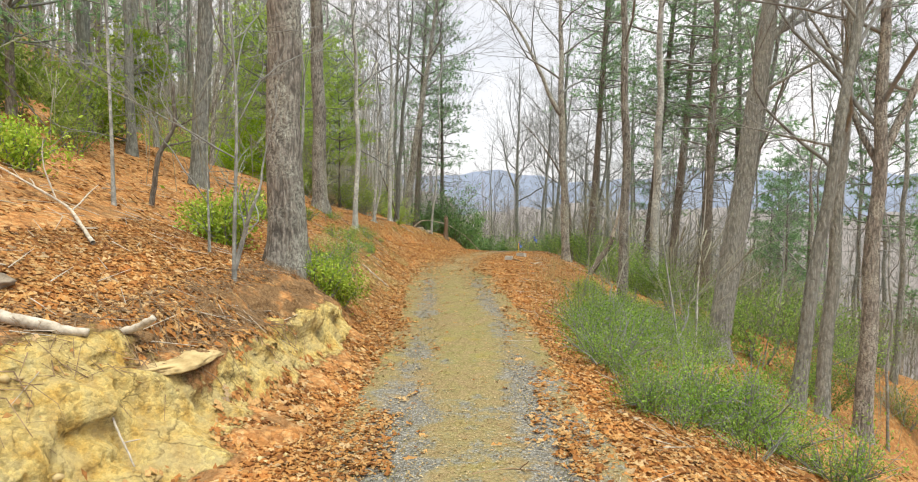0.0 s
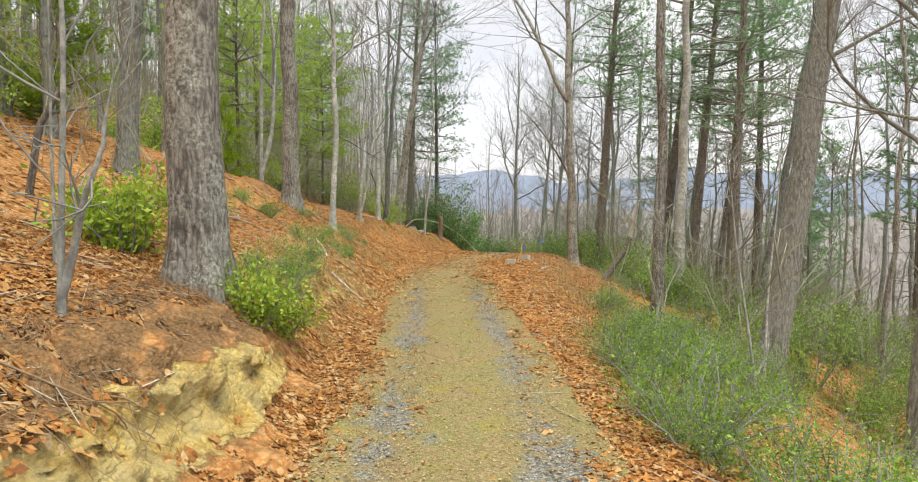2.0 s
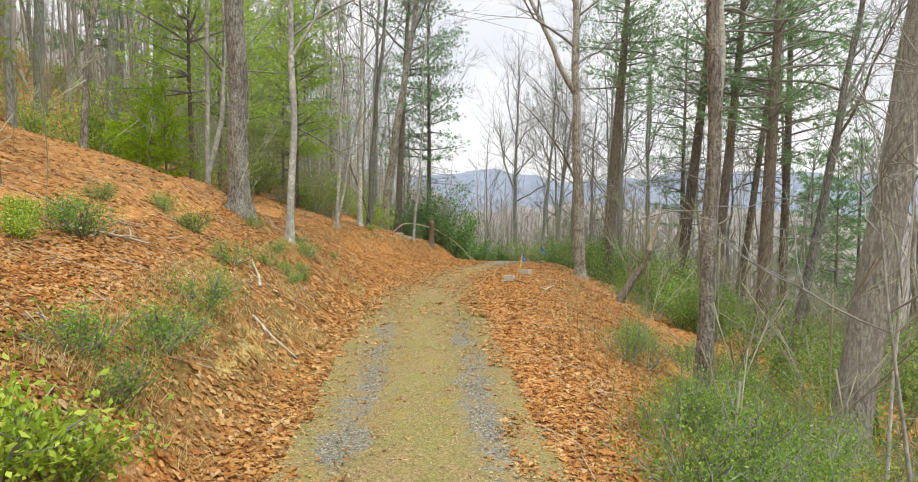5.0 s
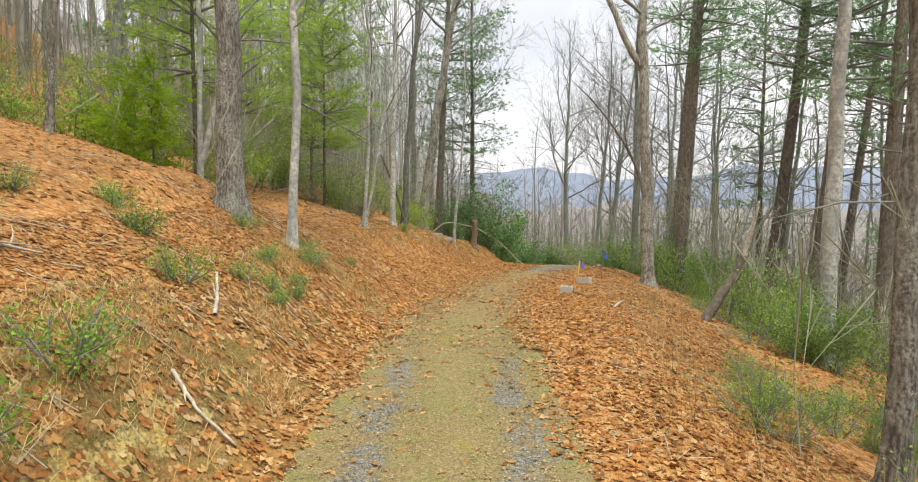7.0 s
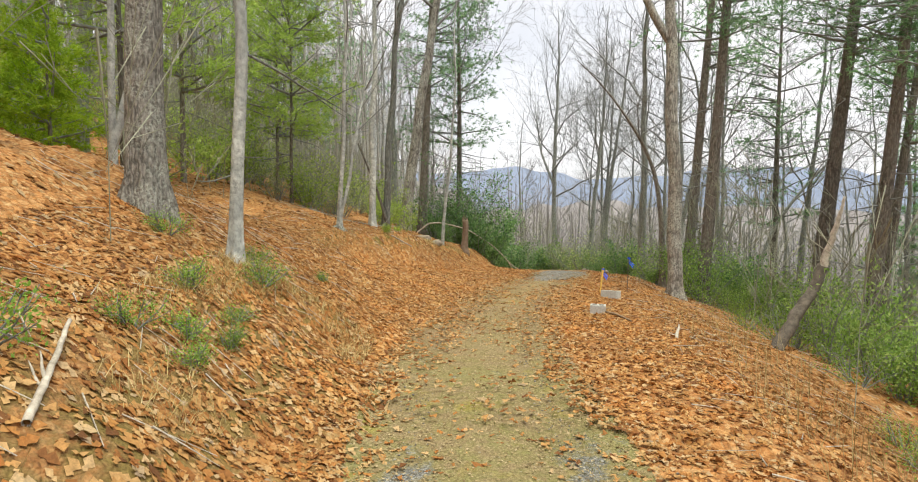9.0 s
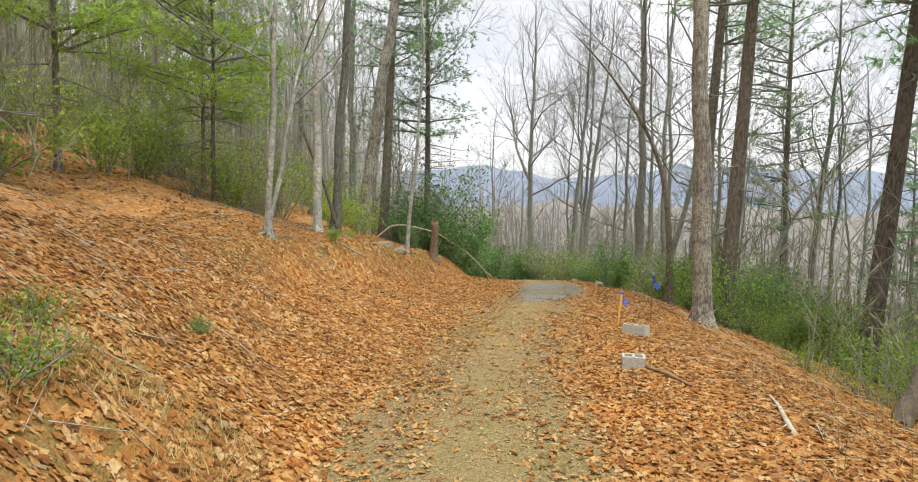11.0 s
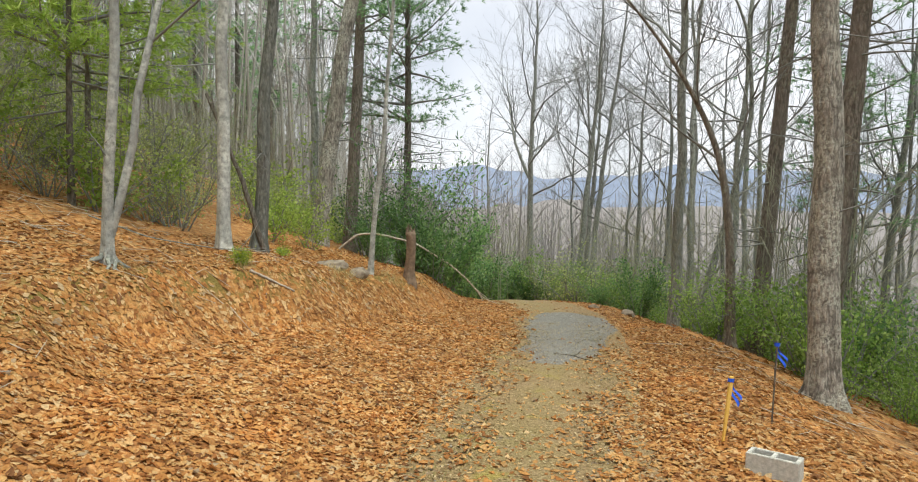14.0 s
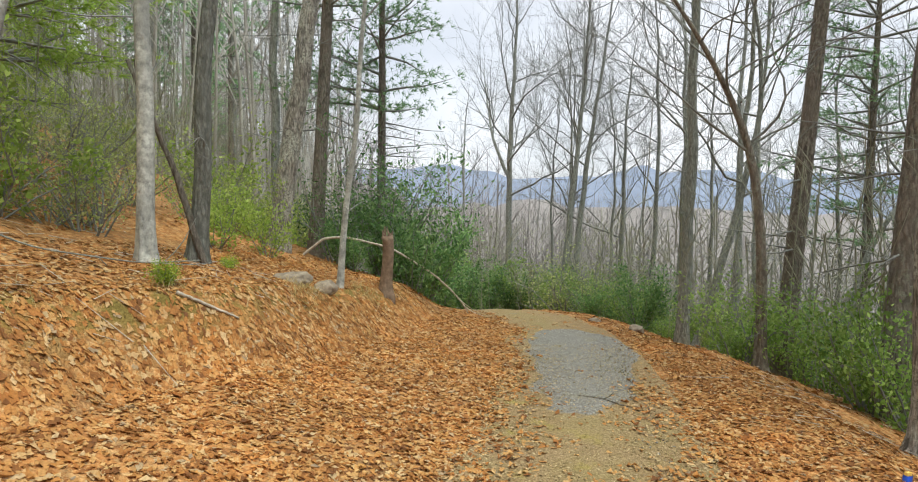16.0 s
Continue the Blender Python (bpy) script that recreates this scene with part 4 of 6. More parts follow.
make_hardwood("maple_sapling", 4.9, 12.4, "thin pale sapling on the lower slope", M_BARK_PALE, seed=22, height=4.4, dia=0.045, lean=(0.03, 0), crown=0.5, limbs=6, twigs=3, wob=0.06)

# trees below the track
make_hardwood("oak_tree", 6.9, 16.1, "big dark oak leaning away from the track", M_BARK, seed=30, height=21, dia=0.62, wob=0.08, lean=(0.135, 0), crown=0.40, limbs=13, near=True, sides=14, fork=[(8.2, 0.1, 0.8, 7, 0.45), (7.0, -0.2, 0.4, 4, 0.22)])
make_hardwood("birch_tree", 7.3, 22.6, "straight smooth pale grey trunk on the slope", M_BARK_PALE, seed=31, height=18, dia=0.37, lean=(0.01, 0), crown=0.48, limbs=11, near=True)
make_hardwood("oak_tree", 4.1, 15.2, "slim dark trunk spotted with lichen", M_BARK_OAK, seed=32, height=15, dia=0.26, lean=(0.01, 0), crown=0.45, limbs=10, near=True)
make_hardwood("oak_tree", 5.25, 29.6, "grey forked oak leaning over the track edge", M_BARK_OAK, seed=33, height=18, dia=0.43, lean=(-0.045, 0), bow=(0.1, 0), crown=0.45, limbs=12, near=True, fork=[(7.0, 3.1, 1.0, 9, 0.8)])
make_conifer("pine_tree", 6.95, 32.2, "tall dark pine leaning slightly on the slope", seed=34, height=21, dia=0.42, lean=(0.06, 0), crown=0.40, near=True, dead=15)
make_conifer("pine_tree", 7.7, 36.0, "dark reddish pine with bare lower branches", seed=35, height=21, dia=0.42, lean=(0.07, 0), crown=0.42, near=True, dead=20)
make_hardwood("maple_tree", 6.7, 38.6, "straight dark slender tree at the track edge", M_BARK, seed=36, height=17, dia=0.34, lean=(0.012, 0), crown=0.45, limbs=10)
make_hardwood("maple_tree", 6.45, 34.75, "slender dark tree curving over the track edge", M_BARK_PINE, seed=37, height=8.3, dia=0.24, lean=(0.0, 0), sweep=-0.0056, crown=0.5, limbs=11, wob=0.1, near=True)
make_hardwood("maple_tree", 8.2, 41.0, "crooked leaning tree among shrubs", M_BARK, seed=38, height=13, dia=0.28, lean=(0.32, 0), sweep=-0.0018, crown=0.35, limbs=11)
make_hardwood("maple_tree", 14.4, 41, "grey tree on the lower slope", M_BARK, seed=39, height=17, dia=0.34, lean=(0.08, 0), crown=0.4)
make_hardwood("maple_tree", 11.9, 40.2, "strongly leaning dark trunk on the slope", M_BARK, seed=40, height=10, dia=0.26, lean=(0.12, 0), sweep=0.0062, crown=0.45, limbs=9)
make_conifer("pine_tree", 9.1, 29.8, "stout dark pine leaning on the slope", seed=41, height=21, dia=0.46, lean=(0.10, 0), crown=0.38, dead=15, reach=3.2)
make_conifer("pine_tree", 10.1, 28.9, "dark pine on the slope with dead branches", seed=42, height=19, dia=0.44, lean=(0.075, 0), crown=0.42, dead=15)
make_conifer("pine_tree", 10.8, 26.5, "straight dark pine on the slope", seed=43, height=20, dia=0.50, lean=(0.02, 0), crown=0.36, dead=22, reach=3.0)
make_hardwood("maple_tree", 11.5, 25.9, "leaning forked tree on the slope", M_BARK, seed=44, height=17, dia=0.36, lean=(0.17, 0), crown=0.4, fork=[(5.5, 0.8, 1.2, 8, 0.7)])
make_hardwood("maple_tree", 6.05, 10.7, "dark slender leaning tree below the track", M_BARK, seed=45, height=13, dia=0.27, lean=(0.12, 0), crown=0.45, limbs=9)
make_hardwood("maple_tree", 8.35, 13.7, "grey tree below the track with spreading limbs", M_BARK, seed=46, height=15, dia=0.34, lean=(0.04, 0), crown=0.36, limbs=12, fork=[(6.2, 2.9, 0.35, 3.2, 0.34)])
make_hardwood("oak_tree", 9.1, 13.4, "grey-barked oak forking into spreading limbs", M_BARK_OAK, seed=47, height=16, dia=0.42, lean=(0.02, 0), crown=0.36, limbs=12, fork=[(6.4, 0.3, 1.0, 7, 0.65), (6.2, 2.2, 1.05, 6, 0.5)])
make_conifer("pine_tree", 13.4, 40.8, "pine with green sprays on the lower slope", seed=48, height=18, dia=0.36, crown=0.3, reach=3.0)
make_conifer("pine_tree", 12.9, 33.0, "leaning pine with dark bark", seed=49, height=19, dia=0.38, lean=(0.12, 0), crown=0.36, reach=3.0)

# open-crowned trees past the bend of the track
make_hardwood("oak_tree", 5.8, 60, "tall open-crowned bare oak beyond the bend", M_BARK, seed=60, height=23, dia=0.5, crown=0.35, limbs=16, spread_k=1.1, fork=[(9.5, 2.6, 1.0, 9, 0.7)])
make_hardwood("oak_tree", 8.3, 55.8, "leaning bare tree beyond the bend", M_BARK, seed=61, height=21, dia=0.42, lean=(0.10, 0), crown=0.4, limbs=12)
make_hardwood("oak_tree", 6.7, 51, "slim bare tree beyond the bend", M_BARK, seed=62, height=18, dia=0.34, lean=(0.07, 0), crown=0.45, limbs=11)
make_hardwood("maple_tree", 9.3, 60.5, "bare tree beyond the bend", M_BARK, seed=63, height=22, dia=0.38, lean=(0.05, 0), crown=0.4, limbs=12)
make_hardwood("maple_tree", 11.6, 58, "bare tree on the far slope", M_BARK, seed=64, height=20, dia=0.4, lean=(0.05, 0), crown=0.4, limbs=12)
make_hardwood("maple_tree", 3.6, 66, "bare tree in the gap beyond the bend", M_BARK, seed=65, height=17, dia=0.3, crown=0.35, limbs=12)

make_conifer("pine_tree", -6.3, 32.0, "half-grown light green pine among bare trees", seed=50, height=8.5, dia=0.12, crown=0.30, reach=2.4, dead=4, per=64, needles=M_YOUNGPINE, whorl=0.42)
make_conifer("pine_tree", -7.8, 35.2, "half-grown pale green pine behind bare trunks", seed=55, height=9.5, dia=0.14, crown=0.22, reach=2.5, dead=4, per=56, needles=M_YOUNGPINE, whorl=0.45)
make_conifer("pine_tree", -8.6, 29.5, "half-grown light green pine with low boughs", seed=51, height=9, dia=0.16, crown=0.28, reach=2.6, dead=6, per=64, needles=M_YOUNGPINE, whorl=0.4)
make_conifer("pine_tree", -10.4, 14.2, "dark green pine with low boughs on the hillside", seed=53, height=12, dia=0.22, crown=0.14, reach=2.8, dead=6, per=30, whorl=0.45)
make_conifer("pine_tree", -8.0, 25.6, "half-grown green pine on the hillside", seed=54, height=9, dia=0.16, crown=0.35, reach=2.6, dead=6, per=56, needles=M_YOUNGPINE, whorl=0.42)

# the rest of the woods: a few grown trees, planted again and again
pool = []
for i in range(6):
    pool.append(make_hardwood("woodland_tree", -30 - 4 * i, 70 + 5 * i, "bare grey-brown woodland tree", (M_BARK, M_BARK, M_BARK_OAK, M_BARK_PALE, M_BARK, M_BARK)[i],
                              seed=80 + i, height=(17, 20, 15, 13, 18, 22)[i], dia=(0.22, 0.30, 0.17, 0.12, 0.24, 0.32)[i], lean=((0.02, 0), (-0.02, 0.01), (0.07, 0), (0.03, 0.02), (-0.05, 0), (0, 0))[i],
                              crown=0.42, limbs=8, twigs=3, sides=7, wob=0.32))
pines = []
for i in range(3):
    pines.append(make_conifer("woodland_pine", -34 - 5 * i, 50 + 6 * i, "green pine in the woods", seed=90 + i, height=(17, 20, 13)[i], dia=(0.32, 0.4, 0.24)[i], crown=(0.32, 0.42, 0.2)[i],
                              reach=(2.6, 3.0, 2.2)[i], dead=22, per=24, blade=(0.28, 0.017)))
rng = np.random.default_rng(5)
taken = [tuple(o.matrix_basis.translation[:2]) for o in scene.objects if o.type == 'EMPTY']


def plant(sources, count, xr, yr, gap, keep=lambda x, y: True, scales=(0.8, 1.2)):
    made = tries = 0
    while made < count and tries < count * 40:
        tries += 1
        x, y = rng.uniform(*xr), rng.uniform(*yr)
        if not keep(x, y) or any((x - a) ** 2 + (y - b) ** 2 < gap * gap for a, b in taken):
            continue
        taken.append((x, y))
        made += 1
        src = sources[rng.integers(len(sources))]
        k = rng.uniform(*scales)
        c = copy_thing(src, pose(x, y, gz(x, y) - 0.05, 0, 0, rng.uniform(0, 360)))
        c.scale = (k, k, k)


plant(pool, 46, (-30, -7.5), (8, 48), 1.9, lambda x, y: x < -7 - 0.1 * abs(y - 25))
plant(pool, 32, (-26, -3.5), (42, 85), 2.0)
plant(pines, 4, (-28, -12), (8, 40), 3.0)
plant(pines, 8, (-22, -2.5), (44, 75), 2.4)
plant(pool, 16, (11.5, 24), (11, 24), 1.8)
plant(pool, 46, (13, 42), (14, 62), 2.2)
plant(pool, 14, (8.5, 22), (24, 58), 1.8)
plant(pool, 48, (3, 34), (54, 96), 2.0, lambda x, y: abs(x - 0.07 * y) > 2.5)
plant(pines, 10, (13, 34), (24, 60), 2.6)
plant(pool, 8, (-20, 20), (-25, -4), 3.0, lambda x, y: abs(x) > 5)


def simple_trees(s, g, x, y, h, r, boughs):
    """Plain distant trees: stem, boughs and two sprays on each."""
    n = len(x)
    z = land(x, y)[0]
    foot = np.stack([x, y, z - 0.2], -1)
    top = foot + np.stack([g.normal(0, 0.05, n) * h, g.normal(0, 0.05, n) * h, h], -1)
    mid = foot * 0.5 + top * 0.5 + g.normal(0, 0.12, (n, 3))
    s.rods(foot, mid, r, r * 0.7)
    s.rods(mid, top, r * 0.7, 0.02)
    f = g.uniform(0.35, 0.97, (n, boughs))
    az = g.uniform(0, 6.28, (n, boughs))
    l2 = h[:, None] * (1.08 - f) * 0.42 + 0.4
    p = foot[:, None] + (top - foot)[:, None] * f[:, :, None]
    q = p + np.stack([np.cos(az) * l2, np.sin(az) * l2, l2 * g.uniform(0.7, 1.6, l2.shape)], -1)
    rr = np.repeat(r, boughs)
    P, Q, L = p.reshape(-1, 3), q.reshape(-1, 3), l2.ravel()
    s.rods(P, Q, rr * 0.3, 0.010)
    for c in range(2):
        k = P + (Q - P) * g.uniform(0.3, 0.85, (len(P), 1))
        d = Q - P + g.normal(0, 0.45, P.shape) * L[:, None]
        s.rods(k, k + d * 0.5, rr * 0.12 + 0.004, 0.006)


def far_woods():
    s, g = Soup(), np.random.default_rng(7)
    r, a = 70 + 330 * g.random(3200) ** 1.5, np.radians(g.uniform(-8, 70, 3200))
    x, y = r * np.sin(a), r * np.cos(a)
    near_x, near_y = g.uniform(-4, 44, 950), g.uniform(62, 130, 950)
    x, y = np.concatenate([x[:2000], near_x]), np.concatenate([y[:2000], near_y])
    ok = (x > -6) & ~((np.abs(x) < 14) & (y < 68))
    x, y = x[ok], y[ok]
    simple_trees(s, g, x, y, g.uniform(8, 16, len(x)), g.uniform(0.045, 0.10, len(x)), 6)
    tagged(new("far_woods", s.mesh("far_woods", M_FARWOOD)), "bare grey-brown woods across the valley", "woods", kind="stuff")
    s = Soup()
    n = 760
    x, y = -16 - 55 * g.random(n) ** 1.3, g.uniform(0, 130, n)
    x = np.where((y > 45) & (g.random(n) < 0.5), g.uniform(-30, -4, n), x)
    simple_trees(s, g, x, y, g.uniform(8, 18, n), g.uniform(0.05, 0.14, n), 8)
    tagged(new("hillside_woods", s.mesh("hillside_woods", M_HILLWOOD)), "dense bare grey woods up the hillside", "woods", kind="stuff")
    s = Soup()
    n = 2400
    pick = g.random(n)
    x = np.where(pick < 0.5, g.uniform(6.5, 30, n), np.where(pick < 0.75, g.uniform(-1, 22, n), g.uniform(-24, -7, n)))
    y = np.where(pick < 0.5, g.uniform(18, 75, n), np.where(pick < 0.75, g.uniform(47, 85, n), g.uniform(24, 75, n)))
    ok = ~((x > 0) & (x < key(y, EDGE_X) + 1.5) & (y < 47))
    ye = g.uniform(9, 27, 9)
    yl = g.uniform(9, 26, 16)
    x = np.concatenate([x[ok], key(ye, EDGE_X) + g.uniform(1.0, 5, 9), key(yl, FOOT_X) - g.uniform(2.6, 7, 16)])
    y = np.concatenate([y[ok], ye, yl])
    near = y < 27.5
    simple_trees(s, g, x, y, np.where(near, g.uniform(1.0, 2.8, len(x)), g.uniform(1.4, 5.0, len(x))), np.where(near, 0.008, g.uniform(0.008, 0.02, len(x))), 5)
    tagged(new("brushwood", s.mesh("brushwood", M_BRUSH)), "bare tan brush and thin saplings between the trees", "brush", kind="stuff")


far_woods()

# ---------------- shrubs ----------------


def leaves(soup, rng, centres, normals, size, slim=0.42, fold=0.25):
    """Folded four-cornered leaves."""
    n = len(centres)
    a = rng.normal(0, 1, (n, 3)) + normals
    a /= np.linalg.norm(a, axis=1)[:, None]
    s = np.cross(a, rng.normal(0, 1, (n, 3)))
    s /= np.linalg.norm(s, axis=1)[:, None] + 1e-9
    up = np.cross(s, a)
    ln = size * rng.uniform(0.6, 1.3, (n, 1))
    c = np.asarray(centres)
    v = np.stack([c, c + a * ln * 0.5 + s * ln * slim / 1.6 + up * ln * fold * 0.4, c + a * ln, c + a * ln * 0.5 - s * ln * slim / 1.6 + up * ln * fold * 0.4], 1).reshape(-1, 3)
    i = np.arange(n)[:, None] * 4
    soup.add(v, tris=np.concatenate([i + (0, 1, 2), i + (0, 2, 3)]))


def shrub(seed, height, radius, stems, count, size, slim=0.42, low=0.25):
    rng = np.random.default_rng(seed)
    wood, green = Soup(), Soup()
    cs, ds = [], []
    per = count // (stems * 3)
    for i in range(stems):
        az, out = rng.uniform(0, 6.28), rng.uniform(0.15, 1.0)
        d = unit((np.cos(az) * out * radius / height, np.sin(az) * out * radius / height, 1))
        ln = height * rng.uniform(0.65, 1.1)
        bp, br = bough(rng, (np.cos(az) * 0.1 * radius, np.sin(az) * 0.1 * radius, -0.06), d, ln, 0.006 + 0.006 * height, 7, -0.1, 0.14)
        wood.tube(bp[::2], np.maximum(br[::2], 0.003), 3, cap=False)
        for b in range(3):
            k = rng.integers(2, 6)
            d2 = unit(unit(bp[k] - bp[k - 1]) + rng.normal(0, 0.7, 3))
            b2, r2 = bough(rng, bp[k], d2, ln * rng.uniform(0.25, 0.5), 0.004, 4, 0.0, 0.2)
            wood.rods(b2[:1], b2[-1:], 0.004, 0.0025)
            src = np.concatenate([bp[max(1, int(7 * low)):], b2, b2])
            pick = rng.integers(0, len(src), per)
            cs.append(src[pick] + rng.normal(0, 0.07 * height ** 0.5 + 0.02, (per, 3)))
            ds.append(np.tile(d2, (per, 1)) * 0.8 + (0, 0, 0.3))
    leaves(green, rng, np.concatenate(cs), np.concatenate(ds), size, slim)
    return wood, green


def make_shrub(name, label, material, seed, x, y, group="", **kw):
    ob = thing(name, x, y, gz(x, y), label, "bush", group)
    wood, green = shrub(seed, **kw)
    tagged(part("stem_frame", wood, M_TWIG, ob, "thin brown stems"), kind="stuff")
    part("foliage", green, material, ob)
    return ob


def strew(sources, spots, scales=(0.8, 1.25)):
    for x, y, k in spots:
        src = sources[rng.integers(len(sources))]
        k = k * rng.uniform(*scales)
        c = copy_thing(src, pose(x, y, gz(x, y), 0, 0, rng.uniform(0, 360)))
        c.scale = (k, k, k * rng.uniform(0.85, 1.15))


G_THICKET = "green thicket below the track"
thicket = [make_shrub("thicket_shrub", "low bright green shrub with fine leaves and thin stems", M_SHRUB, 200 + i, 2.9 + 0.5 * i, 10.2 + 0.8 * i, G_THICKET,
                      height=0.80, radius=0.85, stems=12, count=1150, size=0.034) for i in range(3)]
spots = []
while len(spots) < 150:
    y = rng.uniform(5.6, 21.5)
    lo = key(y, EDGE_X) + 0.25 + (0.8 if y > 12.5 else 0.35 if y > 10 else 0)
    x = lo + rng.random() ** 1.2 * (3.3 if y > 8 else 2.0)
    if vnoise(x * 0.7, y * 0.55, 97) + rng.normal(0, 0.25) > 0.05 * (y - 12) - 0.12:
        spots.append((x, y, rng.uniform(0.35, 0.95)))
strew(thicket, spots)

strew(thicket, [(5.9, 24.6, 1.2), (6.4, 25.6, 1.5), (7.2, 26.3, 1.7), (7.9, 25.2, 1.6), (6.2, 27.2, 1.2), (8.6, 27.4, 1.7), (5.6, 22.0, 1.0), (6.6, 23.2, 1.3), (7.6, 23.6, 1.5), (8.9, 24.6, 1.6)], (0.85, 1.15))

G_UNDER = "green understory on the slope"
under = [make_shrub("understory_shrub", "leafy green understory shrub on the slope", M_UNDER, 210 + i, 8.6 + i, 31.0 + 4 * i, G_UNDER,
                    height=1.7, radius=1.2, stems=10, count=1900, size=0.07) for i in range(3)]
spots = [(rng.uniform(5.6 if y0 > 26 else 6.2, 16), y0, rng.uniform(0.7, 1.3)) for y0 in rng.uniform(17, 52, 62)]
spots += [(rng.uniform(5.6, 12.5), y0, rng.uniform(0.35, 1.2)) for y0 in rng.uniform(29, 48, 24)]
spots = [(x, y, k) for x, y, k in spots if x > key(y, EDGE_X) + 1.3]
strew(under, spots)
strew(under, [(12.4, 22.0, 1.2), (13.2, 22.7, 1.1), (11.3, 22.6, 0.8), (14.6, 24.0, 1.2), (9.6, 20.2, 0.7)], (0.95, 1.05))
spots = [(rng.uniform(-1, 22), rng.uniform(52, 75), rng.uniform(0.9, 1.6)) for i in range(16)] + [(rng.uniform(5.5, 17), rng.uniform(40, 56), rng.uniform(0.8, 1.4)) for i in range(20)]
strew(under, spots)
strew(under, [(rng.uniform(-0.5, 13), rng.uniform(52, 60), rng.uniform(1.7, 2.5)) for i in range(10)])

G_RHODO = "evergreen rhododendrons at the bend"
rhodo = [make_shrub("rhododendron_bush", "dark green rhododendron with long glossy leaves", M_RHODO, 220 + i, (-0.2, 2.2)[i], (39.5, 49.5)[i], G_RHODO,
                    height=2.3, radius=1.5, stems=12, count=2600, size=0.15, slim=0.30, low=0.1) for i in range(2)]
tall = make_shrub("rhododendron_bush", "tall open dark green rhododendron with long leaves", M_RHODO, 226, -1.0, 41.2, G_RHODO,
                  height=4.6, radius=2.1, stems=14, count=1400, size=0.16, slim=0.30, low=0.2)
strew([tall], [(-0.1, 43.6, 0.9), (-2.3, 40.2, 0.75), (1.2, 50.5, 0.7)], (0.9, 1.1))
strew(rhodo, [(rng.uniform(5.6, 15), rng.uniform(34, 56), rng.uniform(0.4, 0.9)) for i in range(16)], (0.8, 1.2))
strew(under, [(rng.uniform(4.6, 9.5), rng.uniform(46, 52), rng.uniform(1.1, 1.9)) for i in range(8)])
strew(rhodo, [(-0.9, 41.5, 0.85), (0.3, 43.2, 1.0), (-1.7, 39.2, 0.55), (0.1, 46.0, 1.1), (1.0, 47.8, 1.0), (3.2, 51, 1.1), (4.4, 50.2, 1.0), (5.6, 51.5, 1.0), (-0.6, 49, 1.2), (6.6, 49.2, 0.8), (-2.6, 42.5, 1.0), (7.4, 46.5, 0.7)], (0.9, 1.1))

G_HILL = "evergreen shrubs on the hillside"
hill = [make_shrub("laurel_bush", "loose olive-green laurel bush on the hillside", M_OLIVE, 230 + i, -8.5 - 2 * i, 31 + 3 * i, G_HILL,
                   height=2.0, radius=1.4, stems=9, count=1300, size=0.11) for i in range(2)]
spots = [(rng.uniform(-22, -5.2), y, rng.uniform(0.7, 1.5)) for y in rng.uniform(26, 60, 32)]
spots += [(rng.uniform(-24, -8.0), y, rng.uniform(0.6, 1.3)) for y in rng.uniform(11, 28, 34)]
spots += [(rng.uniform(-5.0, -3.2), y, rng.uniform(0.4, 0.8)) for y in rng.uniform(34, 46, 10)]
strew(hill, [p for p in spots if p[0] < -5.5 + (3 if p[1] > 33 else 0)])

G_BRUSH = "low olive brush between the trees"
brush = [make_shrub("brush_shrub", "low olive-green brush with many thin stems", M_HAZEBRUSH, 260 + i, -6.6 - 2.4 * i, 33.4 + 2 * i, G_BRUSH,
                    height=1.5, radius=1.6, stems=15, count=1050, size=0.055, low=0.05) for i in range(3)]
spots = []
while len(spots) < 74:
    x, y = rng.uniform(-18, -3.6), rng.uniform(31, 47)
    if y > 31.6 + 0.2 * (-4.5 - x) + (1.5 if x > -4.6 else 0):
        spots.append((x, y, rng.uniform(0.5, 1.3)))
strew(brush, spots)
strew(brush, [(rng.uniform(5.5, 15), rng.uniform(44, 57), rng.uniform(1.4, 2.1)) for i in range(16)])

G_LIME = "yellow-green bushes on the bank"
lime = make_shrub("bank_bush", "small yellow-green leafy bush on the bank edge", M_LIME, 240, -2.02, 9.32, G_LIME, height=0.74, radius=0.62, stems=11, count=1700, size=0.055)
strew([lime], [(-1.9, 9.75, 0.75), (-3.9, 10.2, 1.25), (-4.3, 10.6, 1.1), (-6.6, 9.2, 1.3), (-7.1, 9.6, 1.1), (-4.6, 13.2, 0.7), (-5.0, 13.8, 0.6),
               (-3.05, 30.65, 0.42), (-3.0, 33.0, 0.35)])
G_FERN = "low green plants on the bank"
fern = [make_shrub("bank_plant", "low feathery green plant among leaves on the bank", M_SHRUB, 246 + i, (-2.4, -4.25)[i], (11.8, 16.9)[i], G_FERN,
                   height=0.48, radius=0.50, stems=15, count=1100, size=0.036, low=0.1) for i in range(2)]
